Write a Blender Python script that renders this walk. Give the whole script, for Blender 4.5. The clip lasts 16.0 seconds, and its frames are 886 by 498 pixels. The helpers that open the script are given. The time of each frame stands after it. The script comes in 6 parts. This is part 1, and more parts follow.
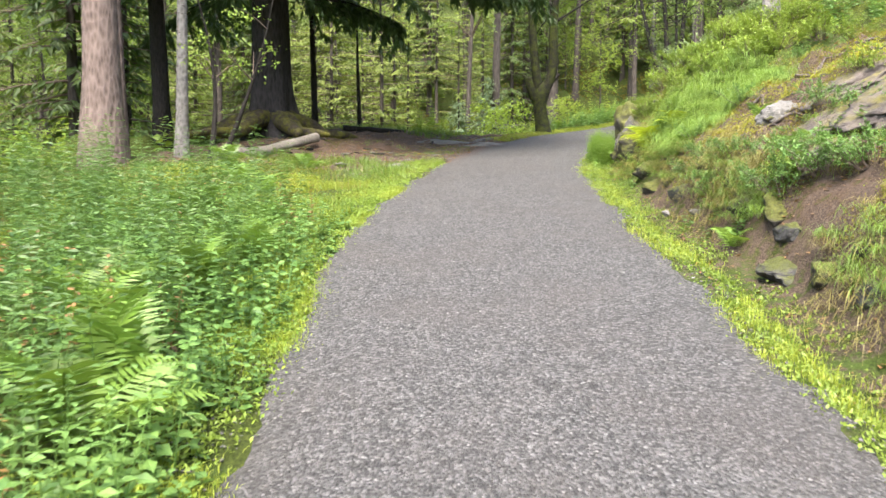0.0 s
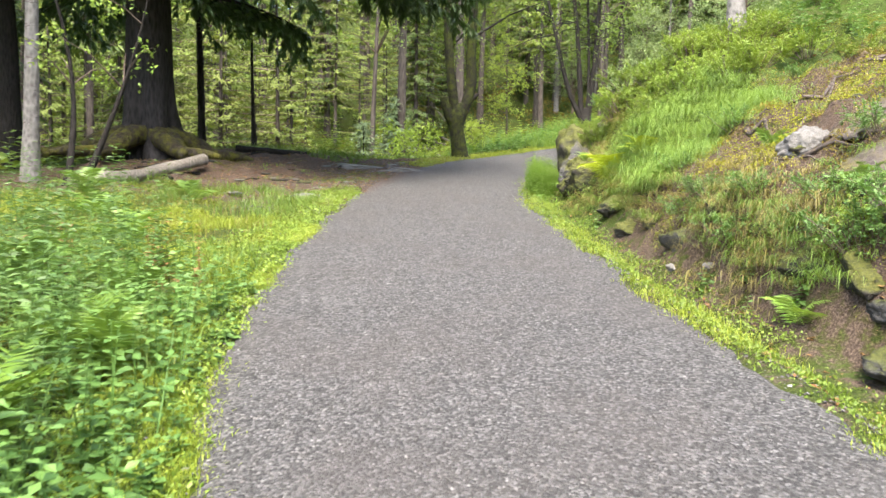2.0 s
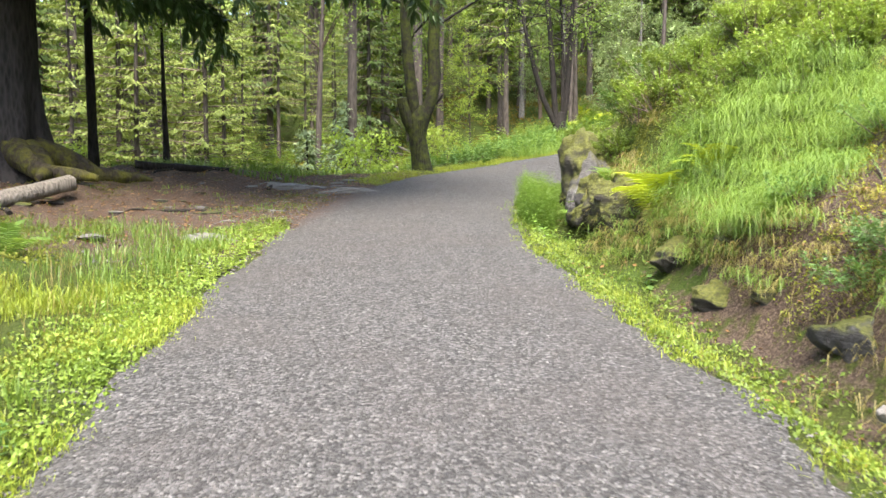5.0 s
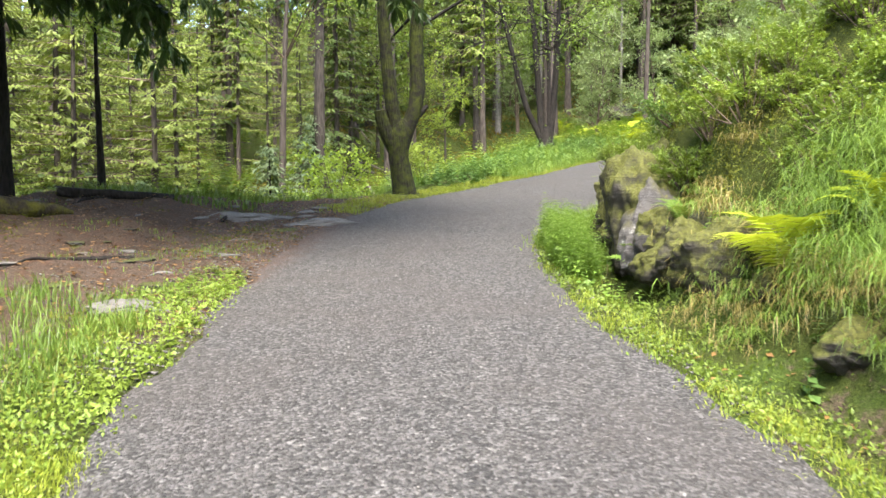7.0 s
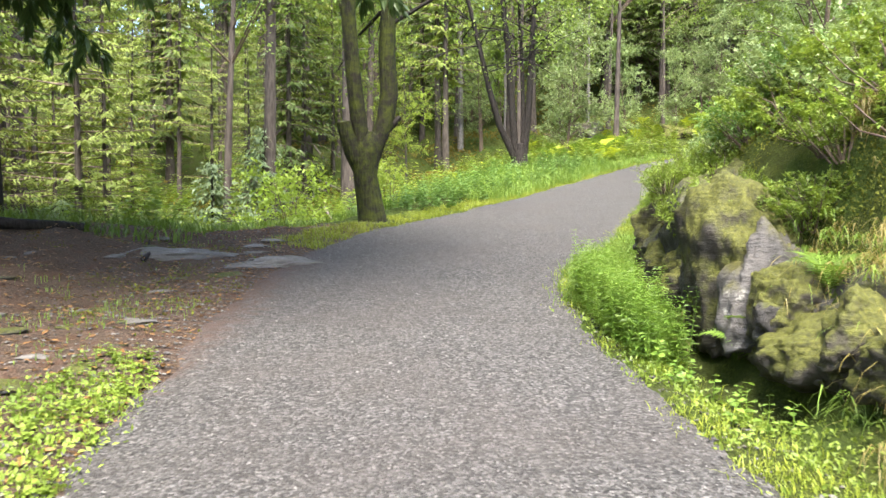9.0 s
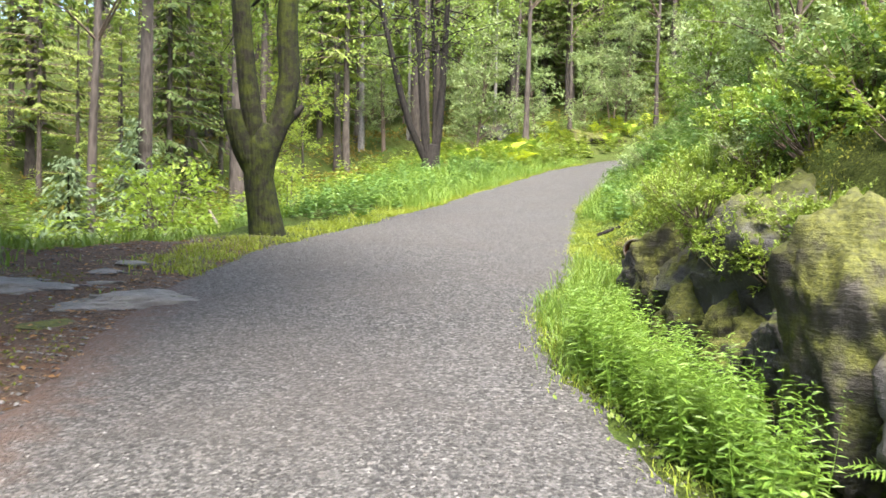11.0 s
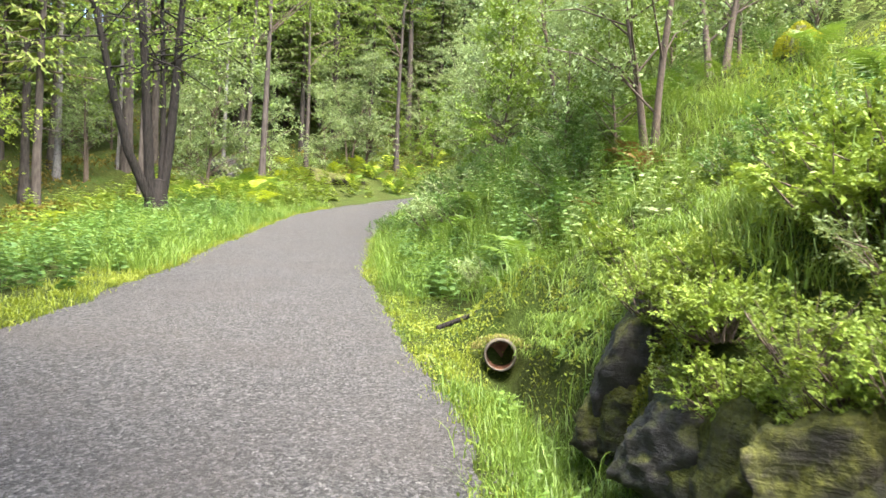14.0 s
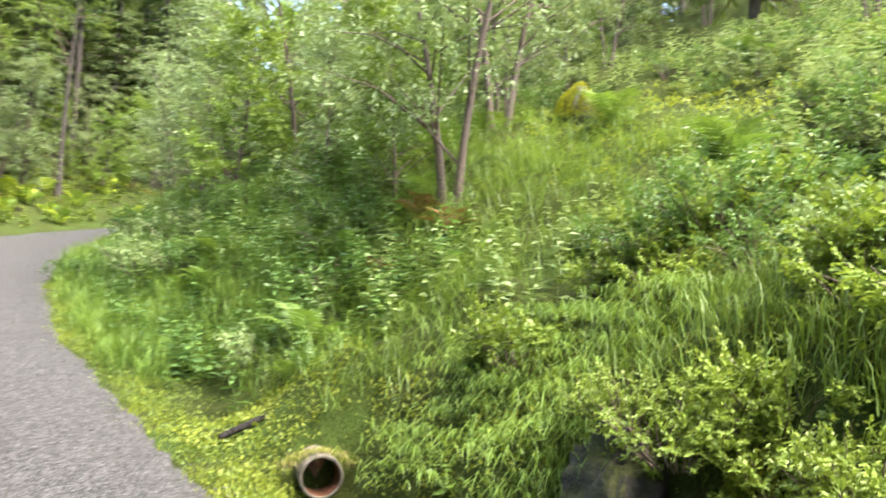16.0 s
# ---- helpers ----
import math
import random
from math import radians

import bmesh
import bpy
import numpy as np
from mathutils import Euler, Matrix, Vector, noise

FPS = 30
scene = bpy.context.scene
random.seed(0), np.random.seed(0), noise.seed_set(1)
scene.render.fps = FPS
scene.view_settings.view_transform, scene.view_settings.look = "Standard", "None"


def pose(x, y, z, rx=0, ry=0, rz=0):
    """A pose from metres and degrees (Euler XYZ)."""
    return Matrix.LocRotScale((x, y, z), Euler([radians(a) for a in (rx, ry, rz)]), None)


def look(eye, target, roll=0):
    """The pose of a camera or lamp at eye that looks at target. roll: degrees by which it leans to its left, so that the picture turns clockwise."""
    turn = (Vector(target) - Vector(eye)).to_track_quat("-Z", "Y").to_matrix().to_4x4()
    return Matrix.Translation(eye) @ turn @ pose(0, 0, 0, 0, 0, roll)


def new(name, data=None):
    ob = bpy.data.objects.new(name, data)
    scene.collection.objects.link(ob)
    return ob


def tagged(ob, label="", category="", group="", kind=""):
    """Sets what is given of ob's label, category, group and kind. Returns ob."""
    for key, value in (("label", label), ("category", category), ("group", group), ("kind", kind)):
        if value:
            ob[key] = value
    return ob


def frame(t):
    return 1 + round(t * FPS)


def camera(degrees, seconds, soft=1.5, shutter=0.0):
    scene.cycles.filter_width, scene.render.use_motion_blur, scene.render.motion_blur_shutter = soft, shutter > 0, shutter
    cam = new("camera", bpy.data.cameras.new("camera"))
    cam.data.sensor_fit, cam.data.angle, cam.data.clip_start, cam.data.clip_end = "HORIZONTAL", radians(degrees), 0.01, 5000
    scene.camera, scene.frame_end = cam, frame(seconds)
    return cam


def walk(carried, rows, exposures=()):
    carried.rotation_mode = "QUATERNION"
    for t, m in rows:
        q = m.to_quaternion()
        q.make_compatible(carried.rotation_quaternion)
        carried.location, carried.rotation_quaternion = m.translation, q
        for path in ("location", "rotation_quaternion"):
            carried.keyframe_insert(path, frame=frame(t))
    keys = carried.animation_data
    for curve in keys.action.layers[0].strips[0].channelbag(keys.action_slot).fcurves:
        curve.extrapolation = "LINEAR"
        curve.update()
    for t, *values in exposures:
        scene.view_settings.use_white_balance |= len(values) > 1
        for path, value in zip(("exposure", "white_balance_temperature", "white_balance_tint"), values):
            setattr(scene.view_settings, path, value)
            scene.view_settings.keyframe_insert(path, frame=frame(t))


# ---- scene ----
cam = camera(57.1, 16.0, shutter=0.3)
PATH = [
    (0, (-0.01, 0.143, 1.491), (-0.009, 2.132, 1.28), 0.3),
    (0.5, (-0.116, 0.779, 1.518), (-0.053, 2.767, 1.313), 0.7),
    (1, (-0.258, 1.396, 1.555), (-0.194, 3.385, 1.357), 1.2),
    (1.5, (-0.368, 1.944, 1.588), (-0.163, 3.927, 1.426), 1.5),
    (2, (-0.407, 2.511, 1.612), (-0.139, 4.487, 1.457), 1.0),
    (2.5, (-0.386, 3.063, 1.67), (0.014, 5.017, 1.529), 0.6),
    (3, (-0.304, 3.703, 1.716), (0.165, 5.643, 1.594), 0.2),
    (3.5, (-0.228, 4.285, 1.79), (0.305, 6.211, 1.704), 0.1),
    (4, (-0.115, 4.837, 1.836), (0.318, 6.789, 1.791), -0.0),
    (4.2, (-0.085, 5.11, 1.812), (0.307, 7.069, 1.711), 0.7),
    (6.3, (0.112, 7.76, 2.019), (0.484, 9.719, 1.874), -0.2),
    (6.5, (0.08, 7.999, 2.039), (0.488, 9.953, 1.917), -0.2),
    (7, (0.08, 8.563, 2.08), (0.537, 10.508, 1.982), -0.2),
    (7.5, (0.075, 9.104, 2.12), (0.569, 11.041, 2.045), -0.1),
    (8, (0.099, 9.699, 2.165), (0.656, 11.619, 2.099), 0.1),
    (8.2, (0.111, 9.93, 2.214), (0.663, 11.852, 2.158), -0.1),
    (10.3, (0.521, 12.286, 2.358), (1.205, 14.165, 2.297), 0.9),
    (10.5, (0.552, 12.469, 2.413), (1.261, 14.339, 2.367), 0.9),
    (11, (0.636, 13.035, 2.461), (1.458, 14.858, 2.409), 0.9),
    (11.5, (0.778, 13.6, 2.526), (1.665, 15.392, 2.47), 0.8),
    (12, (0.894, 14.142, 2.588), (1.85, 15.897, 2.541), 1.0),
    (12.5, (1.029, 14.646, 2.68), (2.111, 16.328, 2.671), 0.8),
    (13, (1.19, 15.204, 2.757), (2.364, 16.823, 2.764), 1.1),
    (13.5, (1.351, 15.748, 2.841), (2.679, 17.242, 2.886), 1.3),
    (14, (1.539, 16.273, 2.905), (2.936, 17.703, 2.957), 1.7),
    (14.5, (1.697, 16.77, 2.99), (3.179, 18.111, 3.045), 2.2),
    (15, (1.858, 17.219, 3.05), (3.388, 18.505, 3.119), 2.5),
    (15.5, (2.033, 17.705, 3.098), (3.685, 18.827, 3.195), 3.0),
    (16, (2.172, 18.145, 3.19), (4.016, 18.9, 3.364), 2.5),
]
walk(cam, [(t, look(eye, target, roll)) for t, eye, target, roll in PATH], exposures=[(0.0, 2.55), (6.5, 2.55), (9.5, 2.75), (11.5, 2.85), (13.5, 2.85), (16.0, 2.85)])

# ---------------------------------------------------------------- light
world = bpy.data.worlds.new("sky")
scene.world = world
world.use_nodes = True
wn = world.node_tree.nodes
sky = wn.new("ShaderNodeTexSky")
sky.sky_type, sky.sun_disc = "NISHITA", False
SUN_ELEVATION, SUN_TURN = radians(60), radians(191)
sky.sun_elevation, sky.sun_rotation, sky.air_density, sky.dust_density = SUN_ELEVATION, SUN_TURN, 1.0, 3.0
wn["Background"].inputs["Strength"].default_value = 0.15
world.node_tree.links.new(sky.outputs[0], wn["Background"].inputs["Color"])
sun_data = bpy.data.lights.new("sun", "SUN")
sun_data.energy, sun_data.angle, sun_data.color = 2.4, radians(34), (1.0, 0.93, 0.81)
sun = new("sun", sun_data)
to_sun = Vector((math.sin(SUN_TURN) * math.cos(SUN_ELEVATION), math.cos(SUN_TURN) * math.cos(SUN_ELEVATION), math.sin(SUN_ELEVATION)))
sun.matrix_world = look(to_sun * 60, (0, 0, 0))

# ---------------------------------------------------------------- materials


def nodes_of(name):
    m = bpy.data.materials.new(name)
    m.use_nodes = True
    nt = m.node_tree
    nt.nodes.clear()
    out = nt.nodes.new("ShaderNodeOutputMaterial")
    return m, nt, out


def add(nt, kind, **inputs):
    n = nt.nodes.new(kind)
    for k, v in inputs.items():
        n.inputs[k.replace("_", " ")].default_value = v
    return n


def noise_tex(nt, coord, scale, detail=4.0, rough=0.6):
    n = add(nt, "ShaderNodeTexNoise", Scale=scale, Detail=detail, Roughness=rough)
    nt.links.new(coord, n.inputs["Vector"])
    return n.outputs["Fac"]


def ramp(nt, fac, stops):
    r = nt.nodes.new("ShaderNodeValToRGB")
    e = r.color_ramp.elements
    while len(e) < len(stops):
        e.new(0.5)
    for el, (p, c) in zip(e, stops):
        el.position, el.color = p, (*c, 1)
    nt.links.new(fac, r.inputs["Fac"])
    return r.outputs["Color"]


def mixed(nt, fac, a, b, mode="MIX"):
    n = nt.nodes.new("ShaderNodeMix")
    n.data_type, n.blend_type = "RGBA", mode
    for sock, v in ((n.inputs[0], fac), (n.inputs[6], a), (n.inputs[7], b)):
        if isinstance(v, (int, float)):
            sock.default_value = v
        elif isinstance(v, tuple):
            sock.default_value = (*v, 1)
        else:
            nt.links.new(v, sock)
    return n.outputs[2]


def maths(nt, op, a, b=0.0):
    n = nt.nodes.new("ShaderNodeMath")
    n.operation, n.use_clamp = op, op in ("SMOOTH_MIN",)
    for sock, v in zip(n.inputs, (a, b)):
        if isinstance(v, (int, float)):
            sock.default_value = v
        else:
            nt.links.new(v, sock)
    return n.outputs[0]


def steps(nt, v, lo, hi):
    n = nt.nodes.new("ShaderNodeMapRange")
    n.interpolation_type = "SMOOTHSTEP"
    n.inputs["From Min"].default_value, n.inputs["From Max"].default_value = lo, hi
    nt.links.new(v, n.inputs["Value"])
    return n.outputs["Result"]


def bumped(nt, height, strength, distance):
    b = add(nt, "ShaderNodeBump", Strength=strength, Distance=distance)
    nt.links.new(height, b.inputs["Height"])
    return b.outputs["Normal"]


def world_coord(nt):
    return nt.nodes.new("ShaderNodeNewGeometry").outputs["Position"]


def leaf_material(name, dark, mid, light, through_light=0.35, gloss=0.45, patch=0.9):
    """Leaves: tints by leaf and by patch, some light passing through."""
    m, nt, out = nodes_of(name)
    geo = nt.nodes.new("ShaderNodeNewGeometry")
    info = nt.nodes.new("ShaderNodeObjectInfo")
    deep, pale = tuple(0.45 * d + 0.55 * q for d, q in zip(dark, mid)), tuple(0.45 * d + 0.55 * q for d, q in zip(light, mid))
    per = ramp(nt, geo.outputs["Random Per Island"], [(0.0, deep), (0.5, mid), (1.0, pale)])
    big = noise_tex(nt, geo.outputs["Position"], patch, 3.0)
    col = mixed(nt, steps(nt, big, 0.35, 0.7), per, light, "MIX")
    col = mixed(nt, 0.55, per, col)
    hue = nt.nodes.new("ShaderNodeHueSaturation")
    nt.links.new(col, hue.inputs["Color"])
    nt.links.new(maths(nt, "ADD", maths(nt, "MULTIPLY", info.outputs["Random"], 0.5), 0.75), hue.inputs["Value"])
    bs = add(nt, "ShaderNodeBsdfPrincipled", Roughness=gloss)
    bs.inputs["Specular IOR Level"].default_value = 0.35
    tr = nt.nodes.new("ShaderNodeBsdfTranslucent")
    nt.links.new(hue.outputs[0], bs.inputs["Base Color"])
    nt.links.new(mixed(nt, 0.5, hue.outputs[0], (light[0] * 1.2, light[1] * 1.15, light[2] * 0.6)), tr.inputs["Color"])
    mx = add(nt, "ShaderNodeMixShader", Fac=through_light * 0.75)
    nt.links.new(bs.outputs[0], mx.inputs[1])
    nt.links.new(tr.outputs[0], mx.inputs[2])
    nt.links.new(mx.outputs[0], out.inputs[0])
    return m


def bark_material(name, dark, light, moss=0.0, scale=1.0, moss_col=(0.09, 0.10, 0.02), stretch=0.25, spots=None):
    m, nt, out = nodes_of(name)
    tc = nt.nodes.new("ShaderNodeTexCoord")
    mp = nt.nodes.new("ShaderNodeMapping")
    mp.inputs["Scale"].default_value = (1, 1, stretch)
    nt.links.new(tc.outputs["Object"], mp.inputs["Vector"])
    v = add(nt, "ShaderNodeTexVoronoi", Scale=22 * scale)
    nt.links.new(mp.outputs[0], v.inputs["Vector"])
    n1 = noise_tex(nt, mp.outputs[0], 14 * scale, 6.0, 0.7)
    n2 = noise_tex(nt, tc.outputs["Object"], 1.6, 4.0)
    fac = maths(nt, "ADD", maths(nt, "MULTIPLY", v.outputs["Distance"], 0.6), maths(nt, "MULTIPLY", n1, 0.6))
    col = ramp(nt, fac, [(0.2, dark), (0.75, light)])
    col = mixed(nt, maths(nt, "MULTIPLY", n2, 0.6), col, tuple(0.55 * c for c in dark))
    if spots:
        mp2 = nt.nodes.new("ShaderNodeMapping")
        mp2.inputs["Scale"].default_value = (1, 1, 3.5)
        nt.links.new(tc.outputs["Object"], mp2.inputs["Vector"])
        col = mixed(nt, steps(nt, noise_tex(nt, mp2.outputs[0], 5.0, 5.0, 0.7), 0.58, 0.66), col, spots)
    if moss > 0:
        n3 = noise_tex(nt, tc.outputs["Object"], 5.5, 7.0, 0.75)
        n4 = noise_tex(nt, tc.outputs["Object"], 60, 2.0)
        mc = mixed(nt, n4, tuple(0.5 * c for c in moss_col), tuple(1.5 * c for c in moss_col))
        col = mixed(nt, steps(nt, n3, 0.82 - moss, 1.08 - moss), col, mc)
    bs = add(nt, "ShaderNodeBsdfPrincipled", Roughness=0.9)
    bs.inputs["Specular IOR Level"].default_value = 0.2
    nt.links.new(col, bs.inputs["Base Color"])
    nt.links.new(bumped(nt, fac, 0.9, 0.03), bs.inputs["Normal"])
    nt.links.new(bs.outputs[0], out.inputs[0])
    return m


def rock_material(name, dark, light, moss=0.5, moss_col=(0.14, 0.15, 0.02), lichen=0.3):
    m, nt, out = nodes_of(name)
    pos = world_coord(nt)
    n1 = noise_tex(nt, pos, 3.0, 8.0, 0.7)
    n2 = noise_tex(nt, pos, 28.0, 5.0, 0.7)
    mp = nt.nodes.new("ShaderNodeMapping")
    mp.inputs["Scale"].default_value, mp.inputs["Rotation"].default_value = (1.2, 1.2, 7.0), (0.5, 0.3, 0)
    nt.links.new(pos, mp.inputs["Vector"])
    strata = noise_tex(nt, mp.outputs[0], 2.2, 7.0, 0.65)
    col = ramp(nt, n1, [(0.3, dark), (0.7, light)])
    col = mixed(nt, maths(nt, "MULTIPLY", n2, 0.7), col, tuple(0.5 * c for c in dark))
    col = mixed(nt, maths(nt, "MULTIPLY", steps(nt, noise_tex(nt, pos, 7.0, 8.0, 0.8), 0.56, 0.74), lichen), col, (0.42, 0.42, 0.38))
    geo = nt.nodes.new("ShaderNodeNewGeometry")
    sep = nt.nodes.new("ShaderNodeSeparateXYZ")
    nt.links.new(geo.outputs["Normal"], sep.inputs[0])
    up = maths(nt, "ADD", maths(nt, "MULTIPLY", sep.outputs["Z"], 0.45), noise_tex(nt, pos, 5.0, 6.0, 0.7))
    mfac = steps(nt, up, 1.0 - moss, 1.36 - moss)
    mcol = ramp(nt, noise_tex(nt, pos, 45.0, 3.0), [(0.3, tuple(0.35 * c for c in moss_col)), (0.7, tuple(1.3 * c for c in moss_col))])
    col = mixed(nt, mfac, col, mcol)
    bs = add(nt, "ShaderNodeBsdfPrincipled", Roughness=0.75)
    bs.inputs["Specular IOR Level"].default_value = 0.35
    nt.links.new(col, bs.inputs["Base Color"])
    h = maths(nt, "ADD", maths(nt, "ADD", n1, maths(nt, "MULTIPLY", n2, 0.35)), maths(nt, "MULTIPLY", strata, 0.8))
    nt.links.new(bumped(nt, h, 0.8, 0.05), bs.inputs["Normal"])
    nt.links.new(bs.outputs[0], out.inputs[0])
    return m


def ground_material():
    """Soil with needles, moss and short grass, by the cover that grows there."""
    m, nt, out = nodes_of("forest_floor")
    pos = world_coord(nt)
    at = nt.nodes.new("ShaderNodeAttribute")
    at.attribute_name = "cover"
    n_f = noise_tex(nt, pos, 60.0, 4.0, 0.75)
    n_m = noise_tex(nt, pos, 6.0, 6.0, 0.7)
    n_l = noise_tex(nt, pos, 1.1, 4.0)
    dirt = ramp(nt, n_f, [(0.25, (0.02, 0.014, 0.010)), (0.47, (0.066, 0.046, 0.034)), (0.74, (0.20, 0.15, 0.115))])
    dirt = mixed(nt, maths(nt, "MULTIPLY", steps(nt, n_m, 0.48, 0.62), 0.7), dirt, ramp(nt, n_f, [(0.3, (0.035, 0.021, 0.014)), (0.7, (0.15, 0.082, 0.052))]))
    moss = ramp(nt, n_f, [(0.25, (0.012, 0.018, 0.004)), (0.55, (0.05, 0.065, 0.012)), (0.8, (0.14, 0.145, 0.03))])
    moss = mixed(nt, steps(nt, n_l, 0.45, 0.65), moss, ramp(nt, n_f, [(0.3, (0.022, 0.042, 0.008)), (0.7, (0.08, 0.12, 0.02))]))
    fac = steps(nt, maths(nt, "ADD", at.outputs["Fac"], maths(nt, "MULTIPLY", maths(nt, "SUBTRACT", n_m, 0.5), 1.3)), 0.38, 0.6)
    col = mixed(nt, fac, dirt, moss)
    bs = add(nt, "ShaderNodeBsdfPrincipled", Roughness=0.95)
    bs.inputs["Specular IOR Level"].default_value = 0.15
    nt.links.new(col, bs.inputs["Base Color"])
    nt.links.new(bumped(nt, maths(nt, "ADD", n_f, n_m), 0.9, 0.04), bs.inputs["Normal"])
    nt.links.new(bs.outputs[0], out.inputs[0])
    return m


def gravel_material():
    m, nt, out = nodes_of("gravel")
    pos = world_coord(nt)
    v = add(nt, "ShaderNodeTexVoronoi", Scale=70, Randomness=1.0)
    v2 = add(nt, "ShaderNodeTexVoronoi", Scale=170)
    for t in (v, v2):
        nt.links.new(pos, t.inputs["Vector"])
    sep = nt.nodes.new("ShaderNodeSeparateColor")
    nt.links.new(v.outputs["Color"], sep.inputs[0])
    stone = ramp(nt, sep.outputs[0], [(0.0, (0.015, 0.0145, 0.014)), (0.3, (0.046, 0.044, 0.0425)), (0.62, (0.090, 0.086, 0.083)), (0.85, (0.135, 0.130, 0.125)), (0.97, (0.19, 0.184, 0.177)), (1.0, (0.26, 0.252, 0.244))])
    fine = ramp(nt, v2.outputs["Distance"], [(0.0, (0.115, 0.109, 0.104)), (0.6, (0.030, 0.028, 0.027))])
    col = mixed(nt, 0.33, stone, fine)
    clump = noise_tex(nt, pos, 26.0, 6.0, 0.8)
    col = mixed(nt, 1.0, col, ramp(nt, clump, [(0.32, (0.33, 0.325, 0.32)), (0.5, (1.0, 1.0, 1.0)), (0.62, (1.0, 1.0, 1.0))]), "MULTIPLY")
    col = mixed(nt, maths(nt, "MULTIPLY", steps(nt, clump, 0.56, 0.72), 0.45), col, (0.22, 0.212, 0.204))
    big = noise_tex(nt, pos, 0.9, 4.0)
    col = mixed(nt, maths(nt, "MULTIPLY", steps(nt, big, 0.42, 0.66), 0.35), col, (0.064, 0.056, 0.051))
    at = nt.nodes.new("ShaderNodeAttribute")
    at.attribute_name = "soil"
    n_m = noise_tex(nt, pos, 9.0, 6.0, 0.7)
    sf = steps(nt, maths(nt, "ADD", at.outputs["Fac"], maths(nt, "SUBTRACT", n_m, 0.5)), 0.5, 1.0)
    col = mixed(nt, maths(nt, "MULTIPLY", sf, 0.75), col, (0.085, 0.05, 0.036))
    bs = add(nt, "ShaderNodeBsdfPrincipled", Roughness=0.85)
    bs.inputs["Specular IOR Level"].default_value = 0.3
    nt.links.new(col, bs.inputs["Base Color"])
    h = maths(nt, "SUBTRACT", maths(nt, "MULTIPLY", v2.outputs["Distance"], -0.4), v.outputs["Distance"])
    nt.links.new(bumped(nt, h, 1.0, 0.016), bs.inputs["Normal"])
    nt.links.new(bs.outputs[0], out.inputs[0])
    return m


def plain_material(name, a, b, scale, rough=0.8, bump=0.3, metal=0.0):
    m, nt, out = nodes_of(name)
    pos = world_coord(nt)
    n = noise_tex(nt, pos, scale, 6.0, 0.7)
    bs = add(nt, "ShaderNodeBsdfPrincipled", Roughness=rough, Metallic=metal)
    nt.links.new(ramp(nt, n, [(0.3, a), (0.7, b)]), bs.inputs["Base Color"])
    nt.links.new(bumped(nt, n, bump, 0.02), bs.inputs["Normal"])
    nt.links.new(bs.outputs[0], out.inputs[0])
    return m


def stone_material():
    m, nt, out = nodes_of("pebbles")
    geo = nt.nodes.new("ShaderNodeNewGeometry")
    col = ramp(nt, geo.outputs["Random Per Island"], [(0.0, (0.04, 0.037, 0.036)), (0.5, (0.09, 0.083, 0.079)), (0.85, (0.14, 0.134, 0.128)), (1.0, (0.23, 0.222, 0.212))])
    col = mixed(nt, maths(nt, "MULTIPLY", noise_tex(nt, geo.outputs["Position"], 150, 3.0), 0.5), col, (0.07, 0.06, 0.055))
    bs = add(nt, "ShaderNodeBsdfPrincipled", Roughness=0.8)
    nt.links.new(col, bs.inputs["Base Color"])
    nt.links.new(bs.outputs[0], out.inputs[0])
    return m


M_GROUND, M_GRAVEL, M_PEBBLE = ground_material(), gravel_material(), stone_material()
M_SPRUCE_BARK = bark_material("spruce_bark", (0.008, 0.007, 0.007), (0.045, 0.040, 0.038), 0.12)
M_MOSSY_BARK = bark_material("mossy_bark", (0.005, 0.0045, 0.004), (0.018, 0.015, 0.012), 0.43, 1.2, (0.034, 0.044, 0.005))
M_ROOT_MOSS = bark_material("mossy_roots", (0.010, 0.008, 0.006), (0.045, 0.036, 0.028), 0.42, 1.2, (0.085, 0.082, 0.011))
M_PINE_BARK = bark_material("pine_bark", (0.05, 0.034, 0.029), (0.20, 0.152, 0.134), 0.06, 0.9, stretch=0.35)
M_BIRCH_BARK = bark_material("birch_bark", (0.085, 0.078, 0.072), (0.25, 0.235, 0.22), 0.1, 0.8, (0.07, 0.075, 0.03), 0.6, (0.07, 0.055, 0.05))
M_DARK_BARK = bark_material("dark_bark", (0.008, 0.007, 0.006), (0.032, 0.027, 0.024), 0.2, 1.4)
M_FAR_BARK = bark_material("far_trunk_bark", (0.025, 0.021, 0.018), (0.105, 0.088, 0.078), 0.2, 0.7)
M_TWIG = plain_material("twig", (0.05, 0.035, 0.025), (0.14, 0.10, 0.075), 30)
M_DEADWOOD = bark_material("grey_deadwood", (0.06, 0.05, 0.04), (0.24, 0.215, 0.185), 0.2, 1.6, stretch=0.12)
M_ROCK = rock_material("grey_rock", (0.022, 0.020, 0.020), (0.095, 0.089, 0.086), 0.42, (0.060, 0.066, 0.010))
M_MOSS_ROCK = rock_material("mossy_rock", (0.018, 0.016, 0.013), (0.075, 0.064, 0.055), 0.66, (0.072, 0.076, 0.011))
M_LICHEN_ROCK = rock_material("lichen_rock", (0.028, 0.026, 0.025), (0.16, 0.15, 0.145), 0.34, (0.060, 0.058, 0.009), 0.8)
M_SLAB_ROCK = rock_material("slab_rock", (0.05, 0.038, 0.032), (0.165, 0.135, 0.118), 0.28, (0.12, 0.105, 0.015), 0.25)
M_PALE_ROCK = rock_material("pale_rock", (0.09, 0.083, 0.076), (0.22, 0.208, 0.192), 0.0, lichen=0.5)
